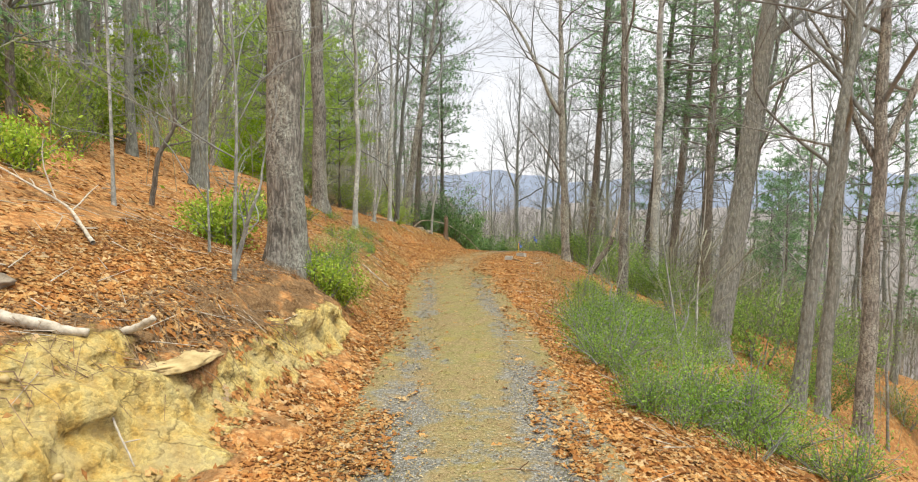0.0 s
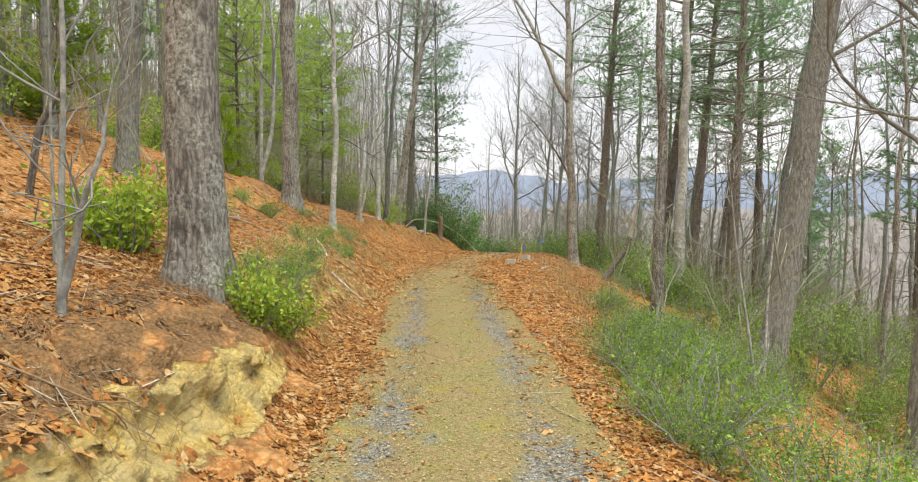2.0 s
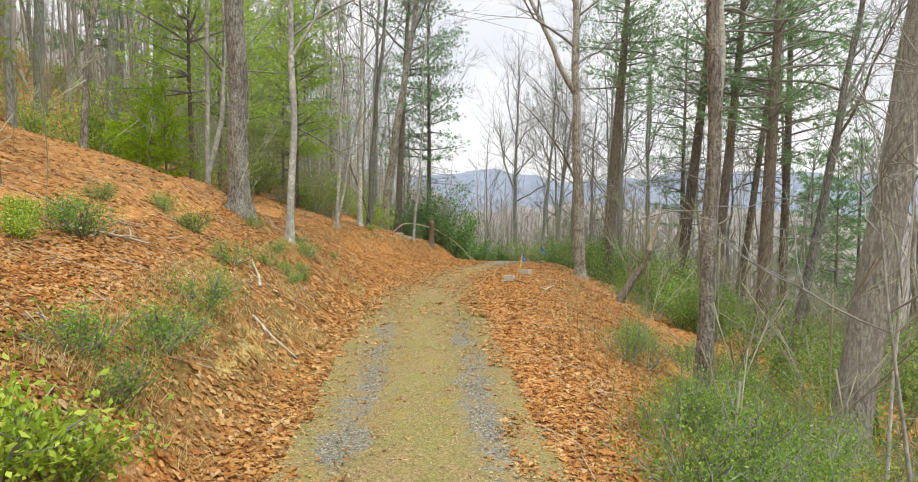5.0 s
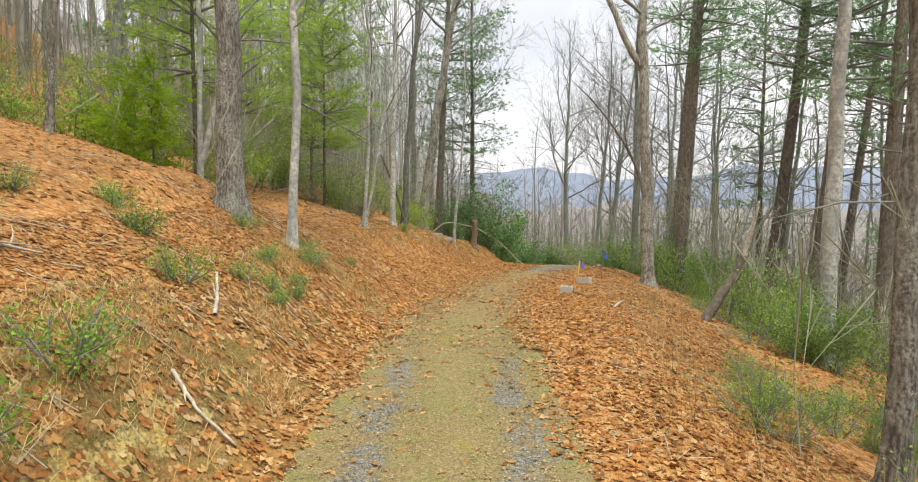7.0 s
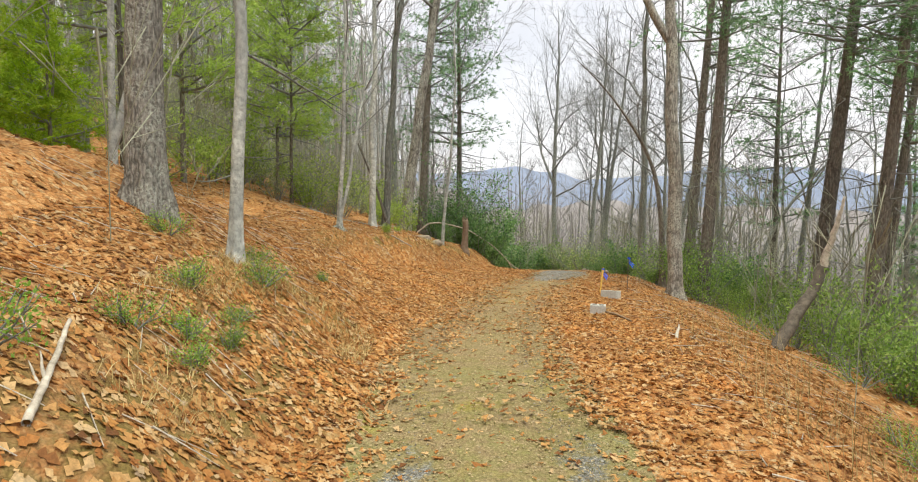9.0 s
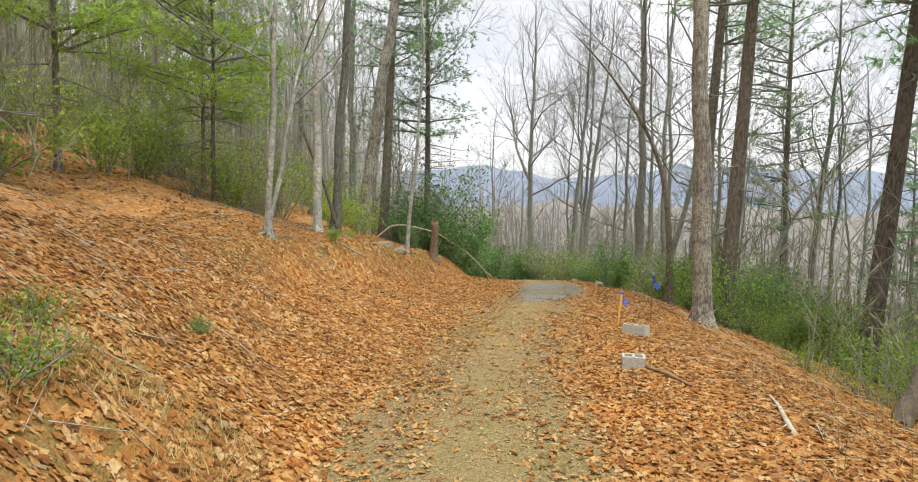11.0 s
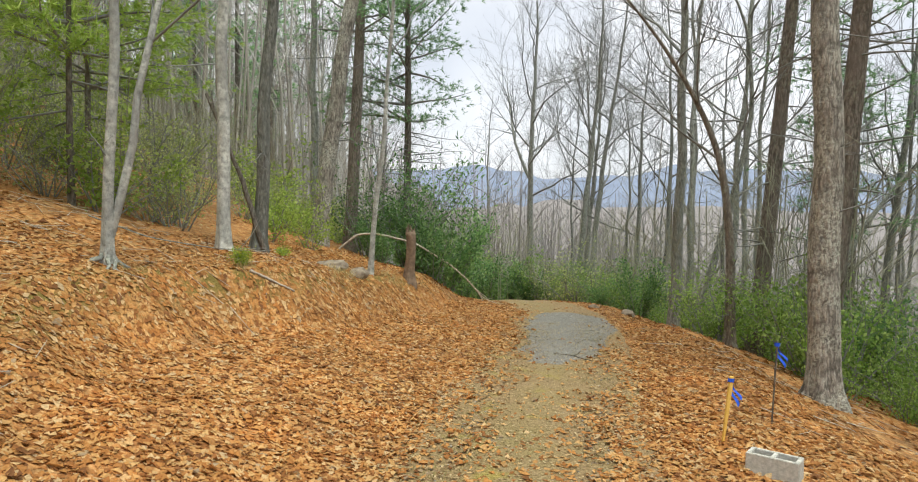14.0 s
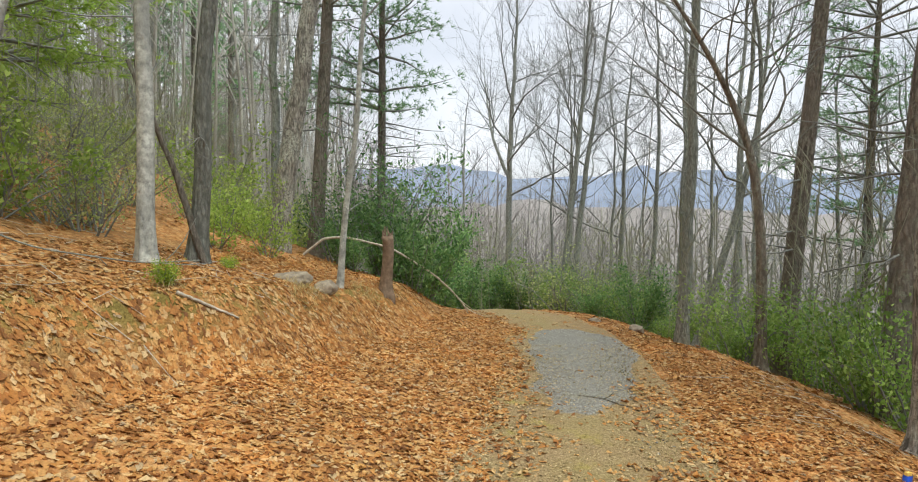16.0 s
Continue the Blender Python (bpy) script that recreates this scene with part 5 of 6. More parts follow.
strew(fern, [(-4.15, 19.9, 0.7), (-3.4, 20.8, 0.6), (-3.06, 20.1, 0.8), (-3.3, 18.7, 0.7), (-2.85, 17.7, 0.6), (-2.6, 17.3, 0.5), (-3.23, 15.95, 0.8), (-2.65, 18.1, 0.6), (-2.8, 18.6, 0.5),
             (-5.1, 17.6, 0.9), (-2.55, 13.2, 1.0), (-2.44, 12.2, 0.9), (-2.6, 11.0, 1.0), (-2.2, 10.8, 0.8), (-3.05, 17.2, 0.6), (-4.4, 14.0, 1.2), (-4.8, 14.2, 1.1), (-2.9, 22.6, 0.5), (-5.4, 16.2, 0.8)], (0.85, 1.2))


def young_pine(x, y, h, seed, label):
    return make_conifer("young_pine", x, y, label, "young pines", seed=seed, height=h, dia=0.06, crown=0.06, reach=h * 0.42, dead=0, per=44, needles=M_FUZZ, blade=(0.16, 0.008), whorl=0.22, sides=6)


young_pine(-7.2, 22.2, 2.6, 250, "bushy bright green young pine on the slope")
young_pine(-8.4, 23.4, 2.0, 251, "bushy bright green young pine on the slope")
young_pine(-9.6, 17.8, 3.4, 252, "bushy bright green young pine on the hillside")

# ---------------- fallen leaves, pebbles, grass ----------------
OAK_LEAF = [(0, -0.56), (0, -0.15), (0.02, 0.16), (0, 0.56), (0.23, -0.33), (0.09, -0.15), (0.36, 0.10), (-0.26, -0.28), (-0.08, -0.12), (-0.32, 0.15)]


def lay_leaves(name, label, xs, ys, size, rng, simple=False, lift=0.005, material=None):
    n = len(xs)
    shape = np.array(OAK_LEAF if not simple else [(0, -0.5), (0.26, 0.0), (0, 0.5), (-0.26, 0.0)])
    k = len(shape)
    sz = size * rng.uniform(0.6, 1.35, n)
    yaw = rng.uniform(0, 6.28, n)
    curl = rng.normal(0.12, 0.3, n)
    bend = rng.normal(0, 0.3, n)
    px, py = shape[:, 0][None, :] * sz[:, None], shape[:, 1][None, :] * sz[:, None]
    pz = (curl[:, None] * shape[:, 0][None, :] ** 2 * 2.2 + bend[:, None] * shape[:, 1][None, :] ** 2) * sz[:, None]
    fold = rng.normal(0.10, 0.32, n)
    pz = pz + (fold[:, None] * np.abs(shape[:, 0])[None, :] + rng.normal(0, 0.06, (n, k))) * sz[:, None]
    tx, ty = rng.normal(0, 0.14, n), rng.normal(0, 0.14, n)
    pz = pz + px * tx[:, None] + py * ty[:, None]
    c, s = np.cos(yaw)[:, None], np.sin(yaw)[:, None]
    wx, wy = px * c - py * s, px * s + py * c
    e = 0.05
    z0, _, d, w = land(xs, ys)
    gx, gy = np.clip((land(xs + e, ys)[0] - z0) / e, -0.9, 0.9), np.clip((land(xs, ys + e)[0] - z0) / e, -0.9, 0.9)
    z = z0[:, None] + gx[:, None] * wx + gy[:, None] * wy + pz + lift + rng.uniform(0, 0.014, n)[:, None]
    v = np.stack([xs[:, None] + wx, ys[:, None] + wy, z], -1).reshape(-1, 3)
    base = np.arange(n)[:, None] * k
    if simple:
        fan = np.concatenate([base + (0, 1, 2), base + (0, 2, 3)])
    else:
        # two lobed halves that meet on the midrib
        fan = np.concatenate([base + f for f in ((0, 4, 1), (4, 5, 1), (1, 5, 2), (5, 6, 2), (2, 6, 3), (0, 1, 7), (7, 1, 8), (1, 2, 8), (8, 2, 9), (2, 3, 9))])
    soup = Soup()
    soup.add(v, tris=fan)
    tagged(new(name, soup.mesh(name, material or M_DRYLEAF)), label, "leaves", kind="stuff")


def litter_keep(xs, ys, rng):
    """Leaves lie on the verges, thin out on the wheel tracks and on the bare clay."""
    u = np.abs(xs - key(ys, TRACK_X)) + 0.25 * vnoise(xs * 0.9, ys * 0.6, 61) + 0.16 * vnoise(xs * 3.1, ys * 2.6, 65)
    drift = 0.05 + 0.22 * smooth((ys - 17) / 5)
    p = smooth((u - (0.80 - 0.3 * drift)) / 0.36)
    p = np.maximum(p, 0.014 + 0.07 * smooth((ys - 12) / 4) + 0.20 * smooth((ys - 19) / 4) * (0.5 + 0.5 * vnoise(xs * 1.3, ys * 1.0, 66)))
    z, steep, d, w = land(xs, ys)
    f = d / w
    onclay = smooth((f - np.interp(ys, (4.3, 5.0), (-0.15, 0.36))) / 0.12) * (0.6 + 0.4 * smooth(1 - vnoise(xs * 1.5, ys * 1.5, 64) * 2.5)) * (1 - 0.72 * smooth((f - 0.72) / 0.3)) * (1 - smooth((f - 1.25) / 0.4)) * (1 - smooth((ys - 9.0) / 1.0))
    apron = (1 - smooth((ys - 4.4) / 0.8)) * smooth((-2.0 - xs) / 0.3) * (1 - smooth((f - 1.1) / 0.4))
    p = p * (1 - 0.96 * np.clip(onclay + apron, 0, 1))
    p = p * (1 - 0.94 * gravel_patch(xs, ys))
    # bare brown earth round the gravel at the bend
    off = xs - key(ys, TRACK_X) + 0.22 * vnoise(xs * 1.2, ys * 0.9, 69)
    p = p * (1 - 0.88 * smooth((ys - 30) / 2) * smooth((off + 0.95) / 0.3) * (1 - smooth((off - 1.0) / 0.3)))
    p = p * (1 - 0.85 * smooth((-4.8 - xs) / 1.5) * smooth((ys - 31.6 - 0.2 * (-4.5 - xs)) / 2.0))
    hollow = np.exp(-((f - 0.6) / 0.36) ** 2) * smooth((ys - 10.3) / 1) * (1 - smooth((ys - 17.5) / 1.5)) * smooth(0.75 + 1.4 * vnoise(xs * 0.9, ys * 0.8, 68))
    p = p * (1 - 0.72 * hollow)
    mossy = np.exp(-((f - 0.85) / 0.28) ** 2) * smooth((ys - 26) / 2) * (1 - smooth((ys - 36) / 2)) * smooth(0.6 + 1.6 * vnoise(xs * 1.1, ys * 0.9, 67))
    p = p * (1 - 0.8 * mossy)
    sl = np.abs(land(xs + 0.06, ys)[0] - z) / 0.06
    p = p * (1 - (0.9 - 0.45 * smooth((ys - 9.5) / 1)) * smooth((sl - 0.95) / 0.5))
    bare = smooth((ys - 24) / 3) * smooth((key(ys, TRACK_X) - 1.2 - xs) / 0.8)
    patch = 0.55 - 0.05 * bare + (0.45 + 0.05 * bare) * smooth(0.7 + 1.2 * vnoise(xs * 0.45, ys * 0.45, 62) + 0.5 * vnoise(xs * 1.7, ys * 1.7, 63))
    return rng.random(len(xs)) < p * patch


g = np.random.default_rng(11)
n = 175000
xs, ys = g.uniform(-6.0, 5.0, n), g.uniform(2.0, 39.5, n)
ok = litter_keep(xs, ys, g) & (xs < key(ys, EDGE_X) + 2.2) & (xs > key(ys, FOOT_X) - 3.4)
close = ok & (xs > -3.7) & (xs < 3.0)
lay_leaves("leaf_litter", "curled orange and tan fallen oak leaves covering the ground", xs[close], ys[close], 0.082, g)
lay_leaves("leaf_litter", "orange and brown fallen leaves on the banks beside the track", xs[ok & ~close], ys[ok & ~close], 0.082, g, simple=True)
n = 75000
xs, ys = g.uniform(-4.2, 4.5, n), g.uniform(21.5, 37.0, n)
ok = litter_keep(xs, ys, g)
lay_leaves("leaf_litter", "matted small orange leaves round the bend of the track", xs[ok], ys[ok], 0.066, g, simple=True)
n = 90000
xs, ys = g.uniform(-4.6, 3.2, n), g.uniform(2.0, 13.0, n)
ok = litter_keep(xs, ys, g)
lay_leaves("leaf_litter", "small crisp orange and brown leaves between larger ones", xs[ok], ys[ok], 0.052, g, simple=True)
n = 95000
xs, ys = g.uniform(-17, 13, n), g.uniform(2.0, 48, n)
ok = litter_keep(xs, ys, g) & ~((xs > -5) & (xs < 4.5) & (ys < 37))
lay_leaves("leaf_litter", "fallen brown leaves further up and down the slopes", xs[ok], ys[ok], 0.115, g, simple=True)


# torn scraps of leaf and straw all over the track
n = 30000
ys = 2.5 + 32 * g.random(n)
xs = key(ys, TRACK_X) + g.uniform(-1.25, 1.25, n)
lay_leaves("leaf_scraps", "small torn leaf scraps strewn over the track", xs, ys, 0.030, g, simple=True, lift=0.014, material=M_SCRAP)


def build_pebbles():
    s, g = Soup(), np.random.default_rng(12)
    n = 10000
    ys = 2.5 + 34 * g.random(n) ** 1.25
    u = g.choice((-0.68, 0.68), n) + g.normal(0, 0.27, n)
    xs = key(ys, TRACK_X) + u
    r = 0.005 + 0.013 * g.random(n) ** 4
    c = np.stack([xs, ys, key(ys, TRACK_Z) + 0.0 + r * 0.2 - 0.012], -1)
    o = np.array([(1, 0, 0), (0, 1, 0), (-1, 0, 0), (0, -1, 0), (0, 0, 0.7), (0, 0, -0.7)])
    v = c[:, None, :] + o[None] * r[:, None, None] * g.uniform(0.6, 1.4, (n, 6, 1))
    i = np.arange(n)[:, None] * 6
    s.add(v.reshape(-1, 3), tris=np.concatenate([i + f for f in ((0, 1, 4), (1, 2, 4), (2, 3, 4), (3, 0, 4), (1, 0, 5), (2, 1, 5), (3, 2, 5), (0, 3, 5))]))
    tagged(new("pebbles", s.mesh("pebbles", M_PEBBLE, True)), "loose grey gravel stones in the wheel ruts", "gravel", kind="stuff")


def build_grass(name, label, xs, ys, height, width, material, rng, lean=0.5):
    n = len(xs)
    z = np.maximum(land(xs, ys)[0], -99) - 0.01
    a = rng.uniform(0, 6.28, n)
    h = height * rng.uniform(0.4, 1.2, n)
    lx, ly = rng.normal(0, lean, n) * h, rng.normal(0, lean, n) * h
    s = Soup()
    b = np.stack([xs, ys, z], -1)
    sd = np.stack([np.cos(a), np.sin(a), 0 * a], -1) * width
    mid = b + np.stack([lx * 0.35, ly * 0.35, h * 0.6], -1)
    tip = b + np.stack([lx, ly, h * 0.9], -1)
    v = np.stack([b - sd, b + sd, mid + sd * 0.7, mid - sd * 0.7, tip], 1).reshape(-1, 3)
    i = np.arange(n)[:, None] * 5
    s.add(v, tris=np.concatenate([i + (0, 1, 2), i + (0, 2, 3), i + (3, 2, 4)]))
    tagged(new(name, s.mesh(name, material)), label, "grass", kind="stuff")


build_pebbles()
n = 36000
ys = 2.5 + 31 * g.random(n) ** 1.15
xs = key(ys, TRACK_X) + g.normal(0, 0.42, n) + g.choice((0, 0, 0, 1.05, -1.05), n)
ok = vnoise(xs * 1.4, ys * 0.8, 71) + g.normal(0, 0.25, n) > 0.1
build_grass("track_grass", "short dry green grass on the middle strip of the track", xs[ok], ys[ok], 0.040, 0.003, M_SHORTGRASS, g, 0.8)
n = 15000
ys = np.concatenate([g.uniform(10.5, 21, n), g.uniform(27, 36, n // 3)])
xs = key(ys, FOOT_X) - key(ys, BANK_W) * np.where(ys < 24, g.uniform(0.1, 1.25, len(ys)), g.normal(0.88, 0.16, len(ys)))
ok = vnoise(xs * 1.2, ys * 1.2, 72) + g.normal(0, 0.2, len(ys)) > 0.15
build_grass("bank_grass", "dry straw-coloured grass tufts on the bank", xs[ok], ys[ok], 0.17, 0.0035, M_DRYGRASS, g, 0.9)
n = 480
ys = g.uniform(11, 24, n)
xs = key(ys, EDGE_X) + g.normal(0.5, 0.45, n)
build_grass("dry_stalks", "thin pale dry stalks along the track edge", xs, ys, 0.75, 0.003, M_DRYGRASS, g, 0.25)

# ---------------- sticks, roots, stones ----------------


def stick(name, points, r0, r1, material, label, category="branch", forks=0, seed=0, sides=7):
    rg = np.random.default_rng(seed)
    p = np.array(points, float)
    fine = np.linspace(0, len(p) - 1, 5 * len(p))
    path = np.stack([np.interp(fine, range(len(p)), p[:, i]) for i in range(3)], -1)
    path[1:-1] = (path[:-2] + path[1:-1] * 2 + path[2:]) / 4
    path += np.minimum(r0 * 0.10, 0.006) * rg.normal(0, 1, path.shape)
    s = Soup()
    s.tube(path, np.linspace(r0, r1, len(path)) * rg.uniform(0.93, 1.07, len(path)), sides)
    for i in range(forks):
        k = rg.integers(len(path) // 4, len(path) - 1)
        d = unit(unit(path[k] - path[k - 1]) + rg.normal(0, 0.6, 3) + (0, 0, 0.25))
        b, r = bough(rg, path[k], d, np.linalg.norm(p[-1] - p[0]) * rg.uniform(0.15, 0.35), r0 * 0.4, 5, 0.1, 0.15)
        s.tube(b, np.maximum(r, 0.002), 5)
    return tagged(new(name, s.mesh(name, material)), label, category)


def g3(x, y, up=0.03):
    return (x, y, gz(x, y) + up)


stick("fallen_branch", [g3(-2.24, 13.99, 0.04), g3(-2.1, 13.88, 0.05), g3(-1.92, 13.75, 0.05), g3(-1.6, 13.72, 0.03)], 0.020, 0.010, M_DEADWOOD, "pale dead stick lying on leaves below the bank", seed=1, forks=1)
stick("fallen_branch", [g3(-2.64, 15.55, 0.03), g3(-2.78, 15.9, 0.05), g3(-2.95, 16.25, 0.06), g3(-3.12, 16.6, 0.09)], 0.026, 0.014, M_DEADWOOD, "bleached crooked dead branch on the bank edge", seed=2, forks=2)
stick("fallen_branch", [(-2.95, 39.0, gz(-2.95, 39.0) + 0.05), (-2.45, 39.0, 1.27), (-1.86, 39.0, 1.30), (-0.77, 39.1, 1.03), (0.28, 39.4, 0.37), (0.85, 39.6, -0.16), (1.1, 39.7, -0.46), (1.3, 39.8, gz(1.3, 39.8) + 0.02)], 0.035, 0.018, M_DEADWOOD, "long pale arching dead branch hanging to the track", seed=3, forks=2)
stick("fallen_branch", [g3(-2.86, 30.5), g3(-2.6, 30.68), g3(-2.3, 30.87)], 0.022, 0.012, M_DEADWOOD, "pale dead stick on the leafy bank", seed=4)
stick("fallen_branch", [g3(-5.4, 30.9, 0.06), g3(-4.3, 30.5, 0.08), g3(-3.4, 30.9, 0.10), g3(-2.9, 31.4, 0.2)], 0.012, 0.006, M_BARK, "thin dead branch lying across the bank", seed=5, forks=3)
stick("fallen_branch", [g3(2.12, 24.1, 0.03), g3(2.28, 23.75, 0.05), g3(2.42, 23.35, 0.03)], 0.030, 0.018, M_SOILROOT, "grey rotten branch on leaves at the track edge", seed=6)
stick("fallen_branch", [g3(3.15, 23.0, 0.02), g3(3.0, 22.55, 0.04), g3(2.85, 22.18, 0.04), g3(2.70, 21.75, 0.01)], 0.014, 0.030, M_DEADWOOD, "short pale broken branch lying in leaves", seed=7, forks=2)
stick("fallen_branch", [g3(1.75, 30.9, 0.02), g3(2.0, 30.75, 0.02), g3(2.2, 30.4, 0.02)], 0.014, 0.008, M_BARK_PINE, "small dark stick on the gravel", seed=8, forks=2)
stick("fallen_branch", [g3(0.1, 4.45, 0.02), g3(0.4, 4.55, 0.02), g3(0.62, 4.5, 0.02)], 0.007, 0.004, M_SOILROOT, "thin twig on the gravel", seed=9, forks=1)
stick("fallen_branch", [g3(-4.6, 13.9, 0.05), g3(-4.3, 14.3, 0.06), g3(-3.95, 14.8, 0.05)], 0.022, 0.012, M_DEADWOOD, "dead branch lying on the leafy slope", seed=10, forks=4)
stick("fallen_branch", [g3(-4.0, 6.6, 0.06), g3(-4.9, 7.6, 0.08), g3(-6.2, 8.0, 0.08)], 0.025, 0.01, M_DEADWOOD, "thin dead branch on the leafy slope", seed=11, forks=4)
stick("root", [g3(-4.3, 4.55, 0.02), g3(-3.6, 4.55, 0.04), g3(-3.2, 4.62, 0.05), g3(-2.92, 4.7, 0.08)], 0.06, 0.035, M_DEADWOOD, "weathered grey root sticking out of the clay bank", "root", seed=12, sides=12)
stick("root", [(-2.85, 5.0, gz(-2.85, 5.0) - 0.04), (-2.68, 4.97, gz(-2.85, 5.0) + 0.0), (-2.50, 4.92, gz(-2.85, 5.0) + 0.10)], 0.036, 0.028, M_DEADWOOD, "broken grey root stub in the clay bank", "root", seed=13, sides=12)
stick("root", [(-2.5, 6.3, gz(-2.5, 6.3) + 0.03), (-2.0, 6.45, gz(-2.2, 6.45) - 0.05), (-1.8, 6.6, gz(-2.2, 6.6) - 0.3)], 0.008, 0.004, M_SOILROOT, "thin brown root hanging over the clay", "root", forks=3, seed=14)
stick("root", [g3(-2.66, 4.45, 0.02), g3(-2.5, 4.32, 0.02), g3(-2.3, 4.2, 0.02)], 0.010, 0.006, M_DEADWOOD, "thin pale root lying on the clay", "root", forks=2, seed=15)
stick("dead_pole", [g3(-3.2, 32.55, -0.1), (-3.6, 32.6, gz(-3.4, 32.6) + 1.2), (-4.25, 32.6, gz(-3.4, 32.6) + 2.8)], 0.055, 0.03, M_BARK_PINE, "dark dead pole leaning between two trunks", "dead tree", seed=16, forks=1)
snag = thing("dead_snag", 5.1, 23.6, gz(5.1, 23.6), "crooked dark dead snag with a split pale top", "dead tree")
for nm, pts, r0, r1, mat, lab in (("trunk", [(-0.15, -0.1, -0.25), (0.18, 0.06, 0.22), (0.50, 0.20, 0.66), (0.84, 0.33, 1.05), (1.0, 0.36, 1.5)], 0.13, 0.085, M_SNAG, ""),
                                  ("split_top", [(0.96, 0.36, 1.30), (1.06, 0.32, 1.8), (1.16, 0.24, 2.25), (1.24, 0.18, 2.75)], 0.08, 0.02, M_DEADWOOD, "bare pale splintered wood")):
    snag_part = stick(nm, pts, r0, r1, mat, lab, "", seed=17, sides=14)
    snag_part.parent = snag
stick("dead_snag", [g3(-5.6, 11.0, -0.1), (-5.5, 11.1, gz(-5.6, 11) + 0.9), (-5.2, 11.2, gz(-5.6, 11) + 1.5), (-5.25, 11.2, gz(-5.6, 11) + 2.3)], 0.05, 0.03, M_BARK_PINE, "crooked dead snag on the leafy slope", "dead tree", seed=18, forks=3)


def broken_stump(x, y, height, dia, material, label, seed):
    """Dead trunk snapped off at an angle, with splinters round the break."""
    rg = np.random.default_rng(seed)
    s = Soup()
    h = np.linspace(-0.2, height, 14)
    path = np.stack([0.03 * np.sin(h * 3 + seed), 0.03 * np.cos(h * 2.4), h], -1)
    s.tube(path, dia / 2 * (1 + 0.5 * np.exp(-np.clip(h, 0, None) / 0.12)) * (1 - 0.12 * h / height), 16, ridges=0.09, seed=seed)
    for k in range(11):
        a = rg.uniform(0, 6.28)
        b = np.array((np.cos(a) * dia * 0.36, np.sin(a) * dia * 0.36, height - 0.08))
        s.tube([b, b + (0.01, 0, 0.10), b + (rg.normal(0, 0.02), rg.normal(0, 0.02), rg.uniform(0.14, 0.30))], (dia * 0.13, dia * 0.09, 0.004), 5)
    ob = new("tree_stump", s.mesh("tree_stump", material))
    ob.matrix_basis = pose(x, y, gz(x, y))
    return tagged(ob, label, "stump")


broken_stump(-0.79, 36.4, 1.25, 0.25, M_REDWOOD, "broken rotten reddish-brown trunk standing in leaves", 5)


def boulder(name, x, y, sx, sy, sz, material, label, seed, sink=0.3, yaw=None):
    bm = bmesh.new()
    bmesh.ops.create_icosphere(bm, subdivisions=4, radius=1.0)
    for v in bm.verts:
        k = 1 + 0.30 * noise.noise(v.co * 1.3 + Vector((seed, 0, 0))) + 0.12 * noise.noise(v.co * 3.7 + Vector((0, seed, 0))) + 0.05 * noise.noise(v.co * 9)
        v.co = Vector((v.co.x * sx * k, v.co.y * sy * k, v.co.z * sz * k))
    me = bpy.data.meshes.new(name)
    bm.to_mesh(me)
    bm.free()
    for p in me.polygons:
        p.use_smooth = True
    me.materials.append(material)
    ob = new(name, me)
    ob.matrix_basis = pose(x, y, gz(x, y) + sz * (1 - 2 * sink), 0, 0, seed * 37 if yaw is None else yaw)
    return tagged(ob, label, "rock")


boulder("rock", -2.40, 5.2, 0.44, 0.24, 0.055, M_CLAYROCK, "flat yellow clay-coloured rock slab in the bank", 3, 0.45, 82)
boulder("rock", -2.25, 33.8, 0.46, 0.28, 0.15, M_ROCK, "grey weathered rock on the leafy bank", 2, 0.34)
boulder("rock", 4.84, 36.97, 0.20, 0.14, 0.12, M_ROCK, "pale grey rock at the track edge", 3)
boulder("rock", 4.3, 38.3, 0.14, 0.10, 0.08, M_ROCK, "small pale rock at the track edge", 4)
boulder("rock", -3.9, 5.0, 0.16, 0.12, 0.07, M_ROCK, "small grey stone among leaves", 5)
boulder("rock", -1.75, 34.1, 0.22, 0.16, 0.14, M_ROCK, "dark mossy rock beside a grey rock", 6, 0.32)

# ---------------- blocks and stakes ----------------


def cinder_block(x, y, yaw, tilt, label, L=0.40):
    W, H, t = 0.20, 0.19, 0.034
    ob = thing("cinder_block", x, y, gz(x, y) - 0.025, label, "block", "concrete blocks by the track", yaw=yaw)
    ob.matrix_basis = pose(x, y, gz(x, y) - 0.025, tilt, tilt * 0.5, yaw)

    def slab(name, x0, x1, y0, y1):
        bm = bmesh.new()
        bmesh.ops.create_cube(bm, size=1.0)
        for v in bm.verts:
            v.co = Vector(((x0 + x1) / 2 + v.co.x * (x1 - x0), (y0 + y1) / 2 + v.co.y * (y1 - y0), H / 2 + v.co.z * H))
        bmesh.ops.bevel(bm, geom=bm.edges[:], offset=0.005, segments=2, affect='EDGES')
        me = bpy.data.meshes.new(name)
        bm.to_mesh(me)
        bm.free()
        me.materials.append(M_CONCRETE)
        o = new(name, me)
        o.parent = ob
    slab("face_shell", -L / 2, L / 2, -W / 2, -W / 2 + t)
    slab("face_shell", -L / 2, L / 2, W / 2 - t, W / 2)
    for a in (-L / 2, -t / 2, L / 2 - t):
        slab("web", a, a + t, -W / 2 + t - 0.002, W / 2 - t + 0.002)


